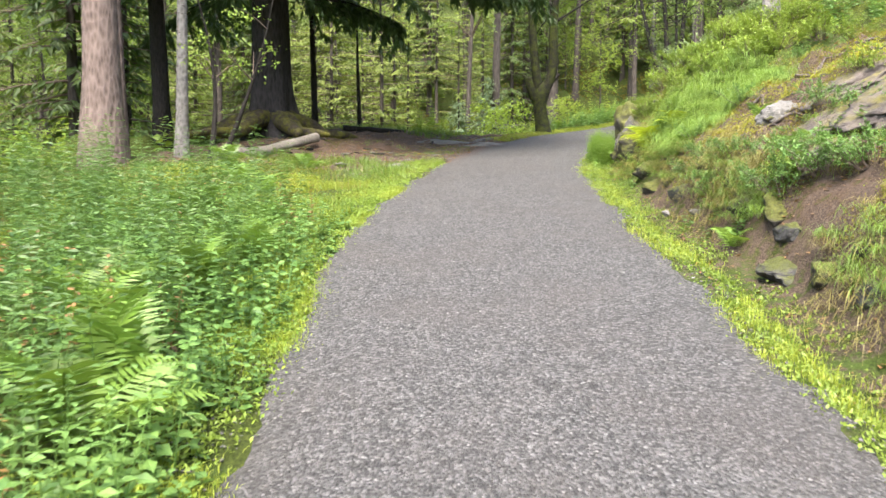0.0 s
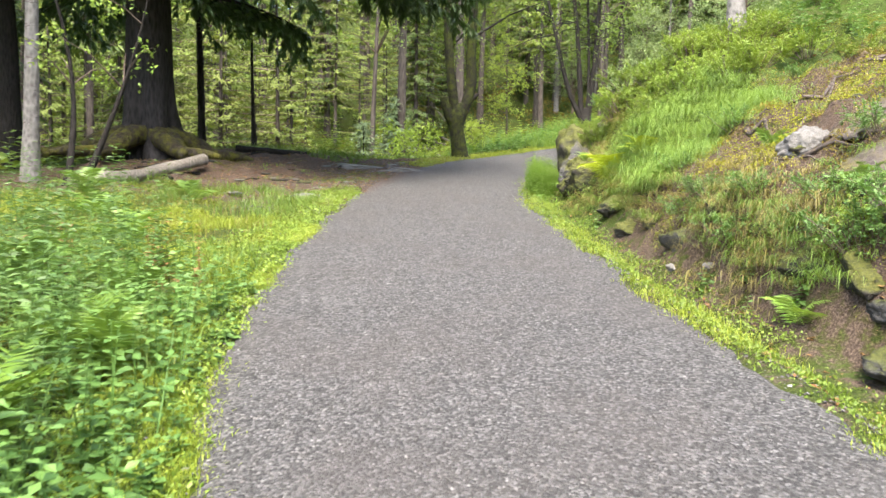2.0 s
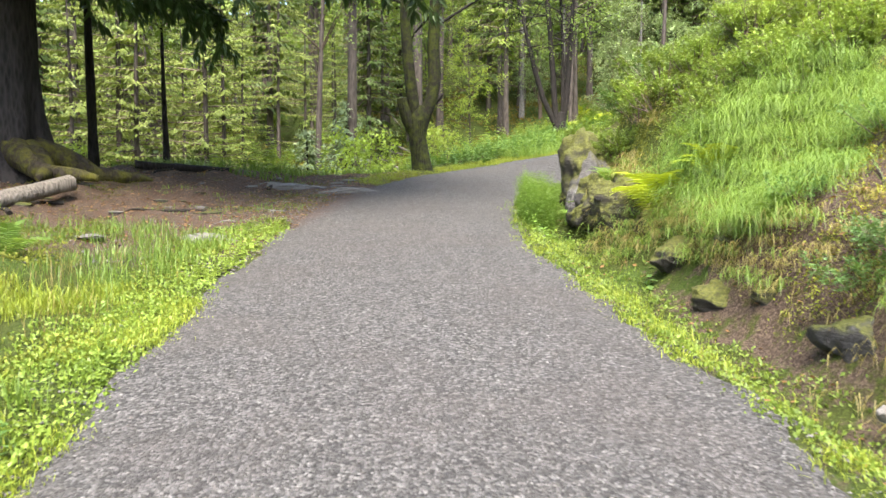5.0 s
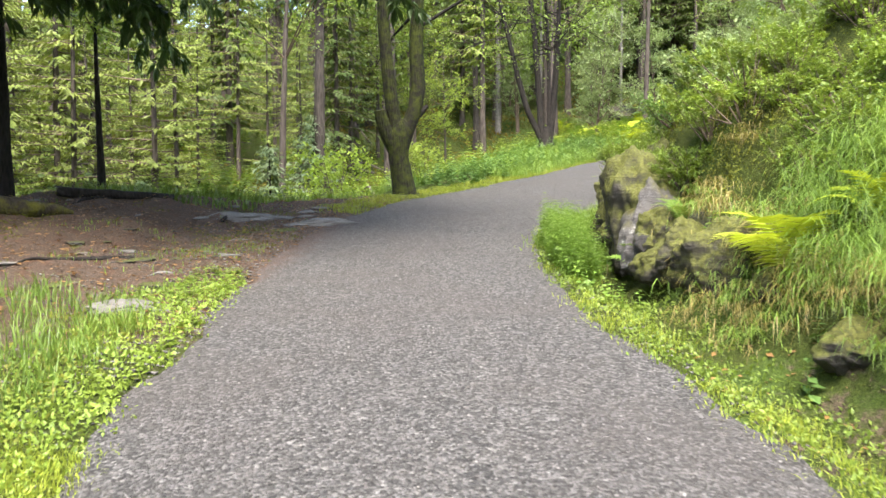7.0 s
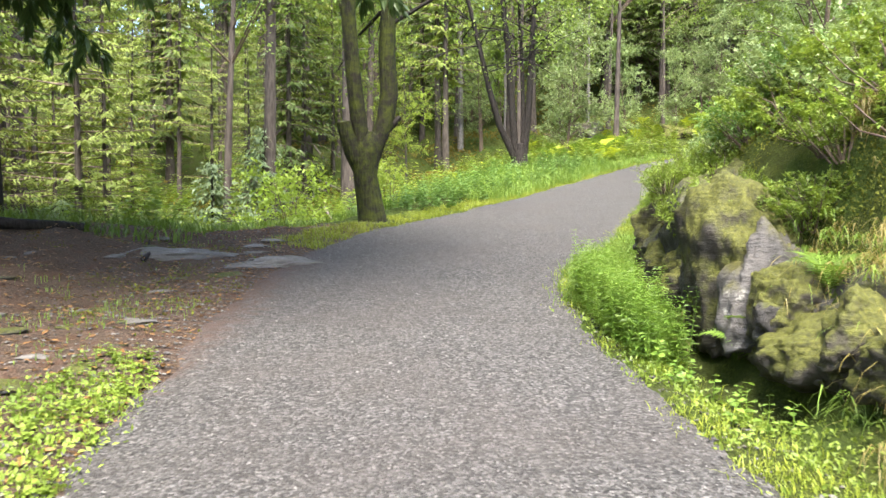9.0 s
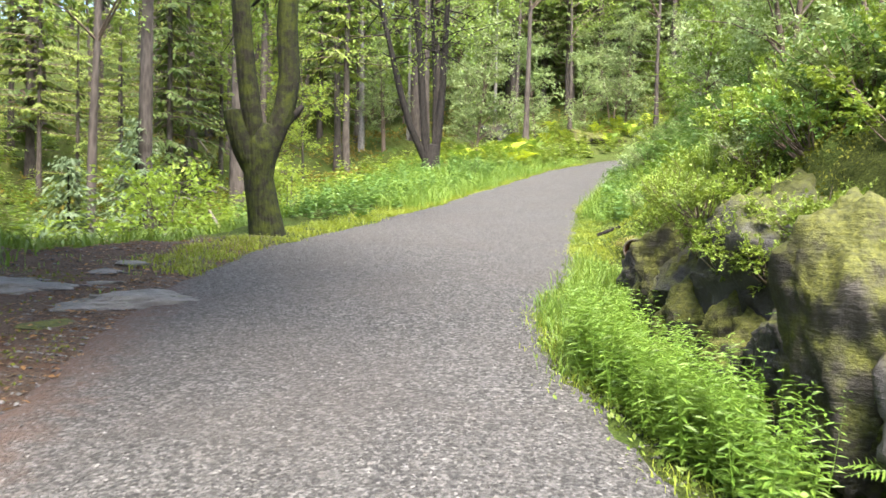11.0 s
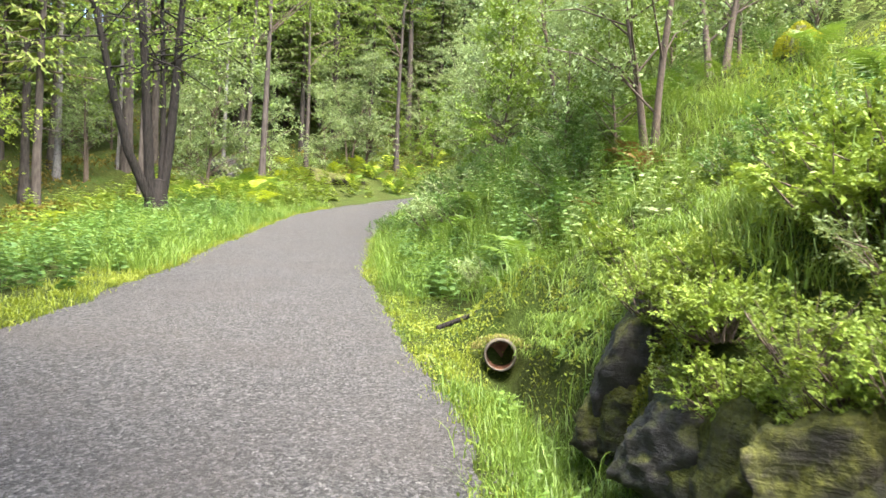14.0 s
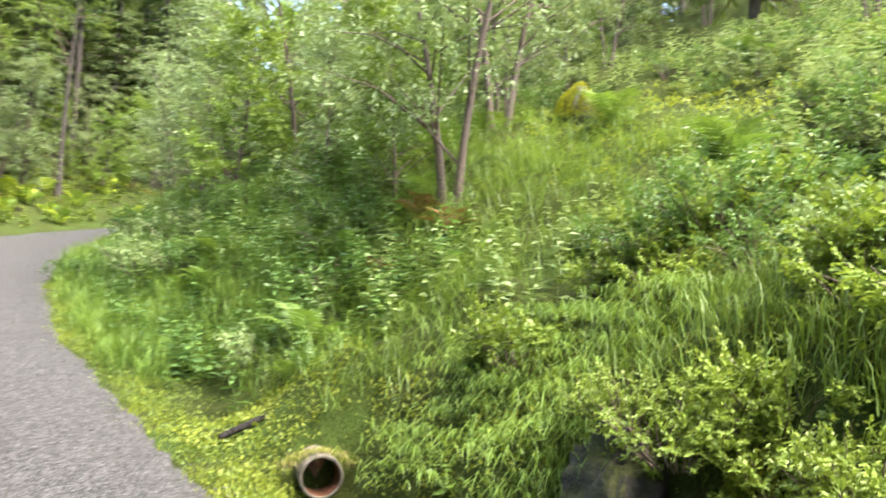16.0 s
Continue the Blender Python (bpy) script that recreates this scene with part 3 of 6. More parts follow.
def conifer_meshes(h, h0, reach, r, bark, needle, whorls=22, per=6, sprays=13, droop=0.35, spray=0.5, seed=0, sway=0.03, bare=0):
    """Trunk and crown meshes of a spruce with drooping boughs."""
    rng = np.random.default_rng(seed)
    pts = trunk_curve(h, sway=sway, n=14, rng=rng)
    u = np.linspace(0, 1, 14)
    t = Geo().tube(np.vstack([pts[:1] - [0, 0, 0.25], pts]), np.r_[r * 1.5, r * (1 - u) ** 0.8 + 0.012 + r * 0.35 * np.exp(-u * h * 3)], 9, 0.05, rng=rng)
    for _ in range(bare):
        z, a = rng.uniform(0.12, 0.6) * h, rng.uniform(0, 6.28)
        o = np.array([np.interp(z, pts[:, 2], pts[:, 0]), np.interp(z, pts[:, 2], pts[:, 1]), z])
        ln = rng.uniform(0.4, 1.3)
        t.tube([o, o + [ln * 0.6 * math.cos(a), ln * 0.6 * math.sin(a), -0.03], o + [ln * math.cos(a), ln * math.sin(a), -0.2 * ln]], [0.018, 0.012, 0.004], 4)
    c, wood = Geo(), Geo()
    P, A, U, S = [], [], [], []
    for z in np.linspace(h0, h * 0.985, whorls):
        f = (z - h0) / (h - h0)
        L = reach * (1 - f) ** 0.75 * (0.65 + 0.35 * min(1, f * 6 + 0.4))
        o = np.array([np.interp(z, pts[:, 2], pts[:, 0]), np.interp(z, pts[:, 2], pts[:, 1]), z])
        for b in range(per):
            a = 6.283 * b / per + rng.uniform(-0.5, 0.5) + z * 2.4
            ll = L * rng.uniform(0.6, 1.1) + 0.15
            q = np.linspace(0, 1, sprays)
            zz = ll * (0.12 * q - droop * q ** 1.6) * rng.uniform(0.6, 1.25) + 0.08 * ll * q ** 4
            pp = o + [0, 0, rng.uniform(-0.55, 0.55) * (h - h0) / whorls] + np.column_stack([ll * q * math.cos(a), ll * q * math.sin(a), zz])
            if ll > 0.7:
                wood.tube(pp[[0, sprays // 2, -1]], [0.012 + 0.012 * ll, 0.008 + 0.005 * ll, 0.003], 3, closed_end=False)
            out, sd = np.array([math.cos(a), math.sin(a), 0]), np.array([-math.sin(a), math.cos(a), 0])
            for s in (-1, 1):
                m = len(q) - 1
                P.append(pp[1:] + rng.normal(0, 0.03, (m, 3)))
                A.append(out * rng.uniform(0.5, 1.0, (m, 1)) + s * sd * rng.uniform(0.4, 1.0, (m, 1)) + np.array([0, 0, -1]) * rng.uniform(0.1, 0.75, (m, 1)))
                U.append(rng.normal(0, 0.35, (m, 3)) + [0, 0, 1])
                S.append(spray * (0.35 + 0.65 * min(1, ll)) * (1.15 - 0.5 * q[1:]) * rng.uniform(0.6, 1.2, m))
    c.leaves(SPRAY, LEAF_F, np.vstack(P), np.vstack(A), np.vstack(U), np.concatenate(S))
    tm, cm = t.mesh("trunk", bark, True), c.mesh("crown", needle)
    wm = wood.mesh("branches", M_TWIG, True) if wood.v else None
    return tm, cm, wm


def plant_tree(name, x, y, meshes, label, category="tree", group="", turn=0.0, z=None, scale=1.0):
    ob = thing(name, x, y, (ground_at(x, y) if z is None else z) - 0.05, label, category, group, turn)
    ob.scale = (scale,) * 3
    for n, me in zip(("trunk", "crown", "limb_work"), meshes):
        if me:
            p = part(n, me, ob)
            if n != "trunk":
                tagged(p, kind="stuff")
    return ob


def broadleaf_meshes(h, r, bark, leaf, crown_at=0.45, reach=1.6, boughs=12, leaves=2600, size=0.09, seed=0, lean=(0, 0), stems=1, sway=0.12, spread=0.42, hang=0.0):
    """Trunk with limbs and a crown of separate leaves gathered on twigs."""
    rng = np.random.default_rng(seed)
    t, br, c = Geo(), Geo(), Geo()
    tips = []
    for s in range(stems):
        a0 = 6.283 * s / max(stems, 1) + 0.4
        le = (lean[0] + (0.16 * math.cos(a0) if stems > 1 else 0), lean[1] + (0.16 * math.sin(a0) if stems > 1 else 0))
        pts = trunk_curve(h * rng.uniform(0.85, 1), le, sway, 14, rng)
        if stems > 1:
            pts[:, :2] += 0.1 * np.array([math.cos(a0), math.sin(a0)])
        u = np.linspace(0, 1, 14)
        t.tube(np.vstack([pts[:1] - [0, 0, 0.3], pts]), np.r_[r * 1.45, r * (1 - 0.9 * u) + r * 0.4 * np.exp(-u * h * 3.5)], 9, 0.06, rng=rng)
        for b in range(boughs // stems):
            k = rng.uniform(crown_at, 0.98)
            o = np.array([np.interp(k, u, pts[:, i]) for i in range(3)])
            a, ln = rng.uniform(0, 6.28), reach * rng.uniform(0.5, 1.1) * (1.15 - 0.6 * k)
            e = o + [ln * math.cos(a), ln * math.sin(a), ln * rng.uniform(0.1, 0.9) - hang * ln]
            mid = (o + e) / 2 + [0, 0, 0.1 * ln]
            br.tube([o, mid, e], [r * 0.30 * (1.1 - k) + 0.004, r * 0.18 * (1.1 - k) + 0.003, 0.002], 5, closed_end=False)
            for q in range(4):
                w = rng.uniform(0.3, 1.0)
                tips.append(o * (1 - w) + e * w + rng.normal(0, 0.12 * ln, 3))
    tips = np.array(tips)
    n_tw = len(tips) * 3
    src = tips[rng.integers(0, len(tips), n_tw)]
    dirs = unit(rng.normal(0, 1, (n_tw, 3)) * [1, 1, 0.55] - [0, 0, hang])
    ln = spread * reach * rng.uniform(0.35, 1.0, n_tw)
    per = max(3, leaves // n_tw)
    q = (np.arange(per) + 0.5) / per
    P = (src[:, None] + dirs[:, None] * (ln[:, None] * q)[..., None]).reshape(-1, 3) + rng.normal(0, 0.02 * reach, (n_tw * per, 3)) - [0, 0, 0.0]
    A = np.repeat(dirs, per, 0) + rng.normal(0, 0.7, (n_tw * per, 3)) - [0, 0, 0.25]
    U = rng.normal(0, 0.55, (n_tw * per, 3)) + [0, 0, 1]
    c.leaves(LEAF, LEAF_F, P, A, U, size * rng.uniform(0.6, 1.25, len(P)))
    return t.mesh("trunk", bark, True), c.mesh("crown", leaf), br.mesh("branches", M_TWIG, True) if br.v else None


# the great spruce beside the clearing, with flared mossy roots
def build_great_spruce(x, y):
    z = ground_at(x, y) + 0.10
    ob = thing("spruce_tree", x, y, z, "huge dark old spruce with flared mossy roots and drooping boughs", "tree")
    rng = np.random.default_rng(5)
    zs = np.array([-0.4, 0.0, 0.25, 0.5, 0.9, 1.5, 2.5, 4, 6, 9, 13, 18])
    rs = np.array([0.86, 0.70, 0.57, 0.50, 0.455, 0.43, 0.40, 0.37, 0.33, 0.27, 0.18, 0.05])
    a = np.linspace(0, 2 * np.pi, 40, endpoint=False)
    lob = 1 + (0.30 * np.sin(5 * a + 0.6) + 0.16 * np.sin(9 * a + 2))[None] * np.interp(zs, [0, 0.9, 2], [1, 0.25, 0.05])[:, None]
    r = rs[:, None] * lob * (1 + 0.02 * rng.normal(size=(len(zs), 40)))
    v = np.stack([r * np.cos(a), r * np.sin(a), np.repeat(zs[:, None], 40, 1)], -1)
    i, j = np.meshgrid(np.arange(len(zs) - 1), np.arange(40), indexing="ij")
    k = (j + 1) % 40
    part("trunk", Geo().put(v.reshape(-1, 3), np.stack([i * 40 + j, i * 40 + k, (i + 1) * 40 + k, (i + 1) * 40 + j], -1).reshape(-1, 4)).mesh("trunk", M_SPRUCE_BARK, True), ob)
    for b, (az, ln) in enumerate([(-12, 1.5), (25, 1.0), (-65, 1.6), (-100, 1.8), (-125, 1.5), (-155, 1.9), (175, 1.4), (-40, 1.5)]):
        az = radians(az)
        q = np.linspace(0, 1, 9)
        p = np.column_stack([(0.4 + ln * q) * np.cos(az + 0.4 * q * (-1) ** b), (0.4 + ln * q) * np.sin(az + 0.4 * q * (-1) ** b), 0.42 * (1 - q) ** 1.6 - 0.06 + 0.04 * np.sin(9 * q)])
        part("root", Geo().tube(p, 0.16 * (1 - q) ** 0.7 + 0.04, 9, 0.08, rng=rng).mesh("root", M_ROOT_MOSS, True), ob, "moss-covered root")
    c, w = Geo(), Geo()
    P, A, U, S = [], [], [], []
    for n in range(132):
        z0 = 3.2 + 11 * (n / 64) ** 1.1 + rng.uniform(-0.2, 0.2)
        az = n * 2.399 + rng.uniform(-0.3, 0.3)
        L = rng.uniform(3.6, 6.4) * (1 - 0.45 * n / 64)
        if z0 < 4.2 and math.cos(az - radians(-35)) > 0.2:
            L *= 0.45
        if n >= 64:
            z0, az, L = rng.uniform(4.0, 5.9), radians(rng.uniform(-52, 26)), rng.uniform(3.8, 6.6)
        q = np.linspace(0, 1, 12)
        d = np.array([math.cos(az), math.sin(az), 0])
        sd = np.array([-d[1], d[0], 0])
        pp = d * (0.3 + L * q)[:, None] + np.array([0, 0, 1]) * (z0 + 0.1 * L * q - 0.26 * L * q ** 2)[:, None]
        w.tube(pp, 0.055 * (1 - q) + 0.008, 5, closed_end=False)
        for f in q[2:]:
            for s in (-1, 1):
                o = np.array([np.interp(f, q, pp[:, i]) for i in range(3)])
                ln = (0.55 + 0.8 * (1 - f)) * rng.uniform(0.5, 1.1)
                e = o + ln * (d * 0.5 + s * sd * 0.7) + [0, 0, -0.62 * ln]
                w.tube([o, (o + e) / 2 + [0, 0, 0.04], e], [0.009, 0.006, 0.003], 3, closed_end=False)
                g = np.linspace(0.05, 1, 10)[:, None]
                for _ in range(4):
                    P.append(o * (1 - g) + e * g + rng.normal(0, 0.025, (10, 3)))
                    A.append((e - o)[None] / ln * rng.uniform(0.2, 1, (10, 1)) + rng.normal(0, 0.5, (10, 3)) - [0, 0, 0.55])
                    U.append(rng.normal(0, 0.5, (10, 3)) + [0, 0, 1])
                    S.append(rng.uniform(0.12, 0.30, 10))
    c.leaves(SPRAY, LEAF_F, np.vstack(P), np.vstack(A), np.vstack(U), np.concatenate(S))
    tagged(part("limb_work", w.mesh("limb_work", M_DARK_BARK, True), ob), kind="stuff")
    part("crown", c.mesh("crown", M_NEEDLE_DARK), ob, "dark drooping needle sprays")


def build_fork_tree(x, y):
    z = 2.10
    ob = thing("forked_tree", x, y, z, "moss-covered tree forking into two stems with broken stubs", "tree")
    ob.scale = (0.93,) * 3
    rng = np.random.default_rng(9)
    g = Geo().tube([(0.12, 0, -0.6), (0.10, 0, 0.0), (0.06, 0, 0.25), (0.0, 0, 0.6), (-0.07, 0, 1.0), (-0.06, 0, 1.3), (0.0, 0, 1.55), (0.04, 0, 1.7)], [0.42, 0.30, 0.245, 0.21, 0.195, 0.215, 0.20, 0.12], 16, 0.05, rng=rng)
    part("trunk", g.mesh("trunk", M_MOSSY_BARK, True), ob)
    left = [(-0.05, 0, 1.2), (-0.14, 0, 1.6), (-0.19, 0, 2.05), (-0.27, 0, 2.7), (-0.34, 0.05, 3.6), (-0.30, 0.1, 5.0), (-0.5, 0.2, 7.5), (-0.6, 0.2, 10)]
    right = [(0.0, 0, 1.2), (0.12, 0, 1.55), (0.26, 0, 1.9), (0.33, 0, 2.35), (0.29, 0, 3.0), (0.33, 0, 4.0), (0.4, -0.1, 5.5), (0.6, -0.2, 8), (0.8, -0.2, 10)]
    part("stem", Geo().tube(left, [0.14, 0.135, 0.13, 0.125, 0.12, 0.105, 0.08, 0.03], 12, 0.05, rng=rng).mesh("stem", M_MOSSY_BARK, True), ob)
    part("stem", Geo().tube(right, [0.15, 0.15, 0.145, 0.14, 0.135, 0.125, 0.11, 0.07, 0.03], 12, 0.05, rng=rng).mesh("stem", M_MOSSY_BARK, True), ob)
    part("stub", Geo().tube([(-0.12, 0, 1.1), (-0.29, -0.03, 1.4), (-0.40, -0.04, 1.72), (-0.42, -0.04, 1.86)], [0.14, 0.13, 0.12, 0.115], 12, 0.07, rng=rng).mesh("stub", M_MOSSY_BARK, True), ob, "broken-off mossy stub")
    part("stub", Geo().tube([(0.30, 0, 1.78), (0.42, -0.03, 1.90), (0.50, -0.04, 1.98)], [0.07, 0.06, 0.035], 8, 0.1, rng=rng).mesh("stub", M_DARK_BARK, True), ob)
    b, c = Geo(), Geo()
    tips = []
    for n in range(26):
        o = np.array((left if n % 2 else right)[4 + n % 3], float)
        o[2] += rng.uniform(0.2, 2.5)
        a, ln = rng.uniform(0, 6.28), rng.uniform(1.2, 3.0)
        e = o + [ln * math.cos(a), ln * math.sin(a), ln * rng.uniform(-0.25, 0.6)]
        b.tube([o, (o + e) / 2 + [0, 0, 0.12], e], [0.04, 0.025, 0.006], 5, closed_end=False)
        tips += [o * (1 - q) + e * q for q in (0.4, 0.6, 0.8, 1.0)]
    tips = np.array(tips)
    at = tips[rng.integers(0, len(tips), 5200)] + rng.normal(0, 0.38, (5200, 3))
    c.leaves(LEAF, LEAF_F, at, rng.normal(0, 1, (5200, 3)) - [0, 0, 0.3], rng.normal(0, 0.5, (5200, 3)) + [0, 0, 1], rng.uniform(0.06, 0.12, 5200))
    tagged(part("limb_work", b.mesh("limb_work", M_DARK_BARK, True), ob), kind="stuff")
    part("crown", c.mesh("crown", M_LEAF), ob)


def build_multi_tree(x, y):
    z = ground_at(x, y)
    ob = thing("multi_stemmed_tree", x, y, z, "dark tree with several stems rising from one base beside the path", "tree")
    rng = np.random.default_rng(12)
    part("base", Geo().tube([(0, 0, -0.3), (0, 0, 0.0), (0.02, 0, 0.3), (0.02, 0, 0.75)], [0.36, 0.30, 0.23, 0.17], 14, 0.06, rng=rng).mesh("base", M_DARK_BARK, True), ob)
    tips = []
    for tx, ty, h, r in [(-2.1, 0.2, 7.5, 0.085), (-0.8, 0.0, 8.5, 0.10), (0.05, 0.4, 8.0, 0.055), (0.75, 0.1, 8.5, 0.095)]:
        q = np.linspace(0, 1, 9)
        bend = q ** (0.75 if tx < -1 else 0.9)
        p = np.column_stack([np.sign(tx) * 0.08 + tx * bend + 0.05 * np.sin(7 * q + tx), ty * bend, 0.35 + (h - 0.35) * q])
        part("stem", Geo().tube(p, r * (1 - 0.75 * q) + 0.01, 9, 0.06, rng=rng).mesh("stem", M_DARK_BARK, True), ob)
        for k in np.linspace(0.35, 1, 9):
            tips.append([np.interp(k, q, p[:, i]) for i in range(3)])
    tips = np.array(tips)
    b, c = Geo(), Geo()
    ends = []
    for o in tips:
        for _ in range(3):
            a, ln = rng.uniform(0, 6.28), rng.uniform(0.8, 2.2)
            e = o + [ln * math.cos(a), ln * math.sin(a), rng.uniform(-0.5, 0.7) * ln]
            b.tube([o, (o + e) / 2 + [0, 0, 0.1], e], [0.022, 0.014, 0.004], 4, closed_end=False)
            ends += [o * (1 - w) + e * w for w in (0.5, 0.75, 1.0)]
    ends = np.array(ends)
    at = ends[rng.integers(0, len(ends), 6500)] + rng.normal(0, 0.26, (6500, 3))
    c.leaves(LEAF, LEAF_F, at, rng.normal(0, 1, (6500, 3)) - [0, 0, 0.4], rng.normal(0, 0.5, (6500, 3)) + [0, 0, 1], rng.uniform(0.06, 0.11, 6500))
    tagged(part("limb_work", b.mesh("limb_work", M_DARK_BARK, True), ob), kind="stuff")
    part("crown", c.mesh("crown", M_LEAF), ob)


build_great_spruce(-3.85, 18.6)
build_fork_tree(2.73, 23.05)
build_multi_tree(8.8, 32.0)

pine = conifer_meshes(18, 8.5, 2.6, 0.27, M_PINE_BARK, M_NEEDLE, 14, 6, 13, 0.3, 0.5, 21, 0.02)
plant_tree("pine_tree", -5.2, 12.7, pine, "tall pine with flaky pinkish-brown bark among the herbs")
pine2 = conifer_meshes(17, 6.5, 2.4, 0.14, M_PINE_BARK, M_NEEDLE, 14, 6, 13, 0.4, 0.5, 22, 0.02, 6)
plant_tree("pine_tree", -5.75, 14.7, pine2, "slim pine with pinkish-brown bark behind a thicker one")
birch_a = broadleaf_meshes(11, 0.115, M_BIRCH_BARK, M_LEAF, 0.5, 2.0, 14, 2600, 0.08, 31, (0.012, 0.0), sway=0.05)
plant_tree("birch_tree", -4.75, 15.0, birch_a, "slender birch with pale patchy bark among the herbs")
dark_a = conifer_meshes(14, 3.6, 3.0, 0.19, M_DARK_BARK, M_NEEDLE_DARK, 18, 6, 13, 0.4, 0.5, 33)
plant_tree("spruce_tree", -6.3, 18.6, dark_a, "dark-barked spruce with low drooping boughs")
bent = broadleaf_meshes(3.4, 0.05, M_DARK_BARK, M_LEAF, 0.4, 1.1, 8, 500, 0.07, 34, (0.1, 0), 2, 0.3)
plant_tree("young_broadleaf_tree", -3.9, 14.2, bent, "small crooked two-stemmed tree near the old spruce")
thin_a = broadleaf_meshes(11, 0.085, M_DARK_BARK, M_LEAF_BACKLIT, 0.45, 2.2, 16, 3200, 0.09, 35, (0, 0), 1, 0.04)
plant_tree("broadleaf_tree", -3.3, 21.3, thin_a, "thin dark-stemmed tree with leaves coloured as if backlit above")
snag = broadleaf_meshes(4.5, 0.07, M_DARK_BARK, M_LEAF_BACKLIT, 0.6, 1.2, 6, 700, 0.08, 36, (0, 0), 1, 0.05)
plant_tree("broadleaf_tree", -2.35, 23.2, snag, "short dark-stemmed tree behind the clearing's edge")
birch_b = broadleaf_meshes(9, 0.125, M_BIRCH_BARK, M_LEAF, 0.45, 2.0, 14, 2600, 0.08, 37, (0.0, 0.0), sway=0.03)
plant_tree("birch_tree", 5.38, 13.9, birch_b, "pale-barked birch standing on top of the bank")
far_birch = broadleaf_meshes(13, 0.12, M_BIRCH_BARK, M_LEAF, 0.55, 2.0, 12, 2400, 0.1, 38, (0.0, 0.0), sway=0.02)
plant_tree("birch_tree", 11.2, 44.7, far_birch, "straight white-stemmed birch in the far wood")
plant_tree("birch_tree", 13.6, 45.5, far_birch, "slim pale birch in the far wood", turn=80, scale=0.8)
plant_tree("birch_tree", 17.2, 44.5, far_birch, "pale birch before the mossy hillside", turn=140, scale=0.75)

# young blue-green spruces and saplings below the clearing's edge
young = conifer_meshes(2.9, 0.25, 1.0, 0.035, M_DARK_BARK, M_NEEDLE_BLUE, 16, 7, 9, 0.15, 0.28, 41)
for x, y, s, a in [(0.5, 28.2, 1.0, 0), (-2.6, 30.5, 1.1, 60), (-5.5, 27.0, 0.8, 140), (1.9, 33.0, 1.2, 200), (-8.5, 25, 1.0, 20)]:
    plant_tree("young_spruce", x, y, young, "young blue-green spruce growing below the clearing", group="young spruces", turn=a, scale=s)
bush = broadleaf_meshes(1.5, 0.02, M_TWIG, M_LEAF_BACKLIT, 0.1, 1.05, 26, 2600, 0.085, 42, (0, 0), 5, 0.3, 0.35)
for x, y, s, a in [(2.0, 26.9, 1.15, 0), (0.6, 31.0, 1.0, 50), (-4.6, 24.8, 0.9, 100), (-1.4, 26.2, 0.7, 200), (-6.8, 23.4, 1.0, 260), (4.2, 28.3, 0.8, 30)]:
    plant_tree("leafy_bush", x, y, bush, "low leafy bush with bright green leaves, coloured as if backlit", "bush", "leafy bushes", a, scale=s)
layered = conifer_meshes(11, 2.2, 2.4, 0.10, M_FAR_BARK, M_NEEDLE_LIGHT, 9, 7, 22, 0.12, 0.24, 43, 0.02, 8)
plant_tree("larch_tree", 3.5, 42.3, layered, "conifer with pale yellow-green layered boughs", turn=30, z=ground_at(3.5, 42.3))
plant_tree("larch_tree", -7.5, 38.0, layered, "conifer with pale yellow-green layered boughs", turn=120, scale=1.1)

# the woods behind
rng_w = np.random.default_rng(77)
sp = [conifer_meshes(h, h0, rr, r, M_FAR_BARK, mat, w, 6, 18 if mat == M_NEEDLE_LIGHT else 12, dr, 0.26 if mat == M_NEEDLE_LIGHT else 0.40, 50 + i, 0.02, 8)
      for i, (h, h0, rr, r, mat, w, dr) in enumerate([(15, 4.0, 2.2, 0.13, M_NEEDLE, 20, 0.4), (17, 6.5, 2.0, 0.15, M_NEEDLE, 18, 0.35), (12, 1.6, 2.3, 0.12, M_NEEDLE_MID, 20, 0.4), (16, 7.0, 2.0, 0.17, M_NEEDLE_DARK, 16, 0.3), (14, 3.0, 2.0, 0.09, M_NEEDLE_LIGHT, 16, 0.25)])]
bl = [broadleaf_meshes(h, r, b, mat, ca, re, 26, 5200, sz, 60 + i, (0, 0), 1, 0.06)
      for i, (h, r, b, mat, ca, re, sz) in enumerate([(9, 0.07, M_FAR_BARK, M_LEAF_BACKLIT, 0.25, 2.2, 0.085), (11, 0.09, M_FAR_BARK, M_LEAF, 0.35, 2.2, 0.085), (7, 0.05, M_FAR_BARK, M_LEAF_BACKLIT, 0.15, 2.0, 0.08)])]
sv = [broadleaf_meshes(h, r, M_TWIG, mat, 0.06, re * 0.8, 44, 7000, 0.075, 70 + i, (0, 0), st, 0.15, 0.4)
      for i, (h, r, re, st, mat) in enumerate([(4.2, 0.04, 1.5, 1, M_LEAF_SILVER), (5.5, 0.05, 1.8, 2, M_LEAF_SILVER), (3.6, 0.035, 1.3, 1, M_LEAF)])]
spots = []


def free(x, y, gap):
    if any((x - a) ** 2 + (y - b) ** 2 < gap * gap for a, b in spots):
        return False
    spots.append((x, y))
    return True


def forest(n, xr, yr, kinds, gap, keep, label, category, name, group, smin=0.8, smax=1.25):
    made = tries = 0
    while made < n and tries < n * 40:
        tries += 1
        x, y = rng_w.uniform(*xr), rng_w.uniform(*yr)
        cy, d, side, _ = fields(x, y)
        if not keep(x, y, float(d[0]), float(side[0])) or not free(x, y, gap):
            continue
        plant_tree(name, x, y, kinds[int(rng_w.integers(len(kinds)))], label, category, group, float(rng_w.uniform(0, 360)), scale=float(rng_w.uniform(smin, smax)))
        made += 1


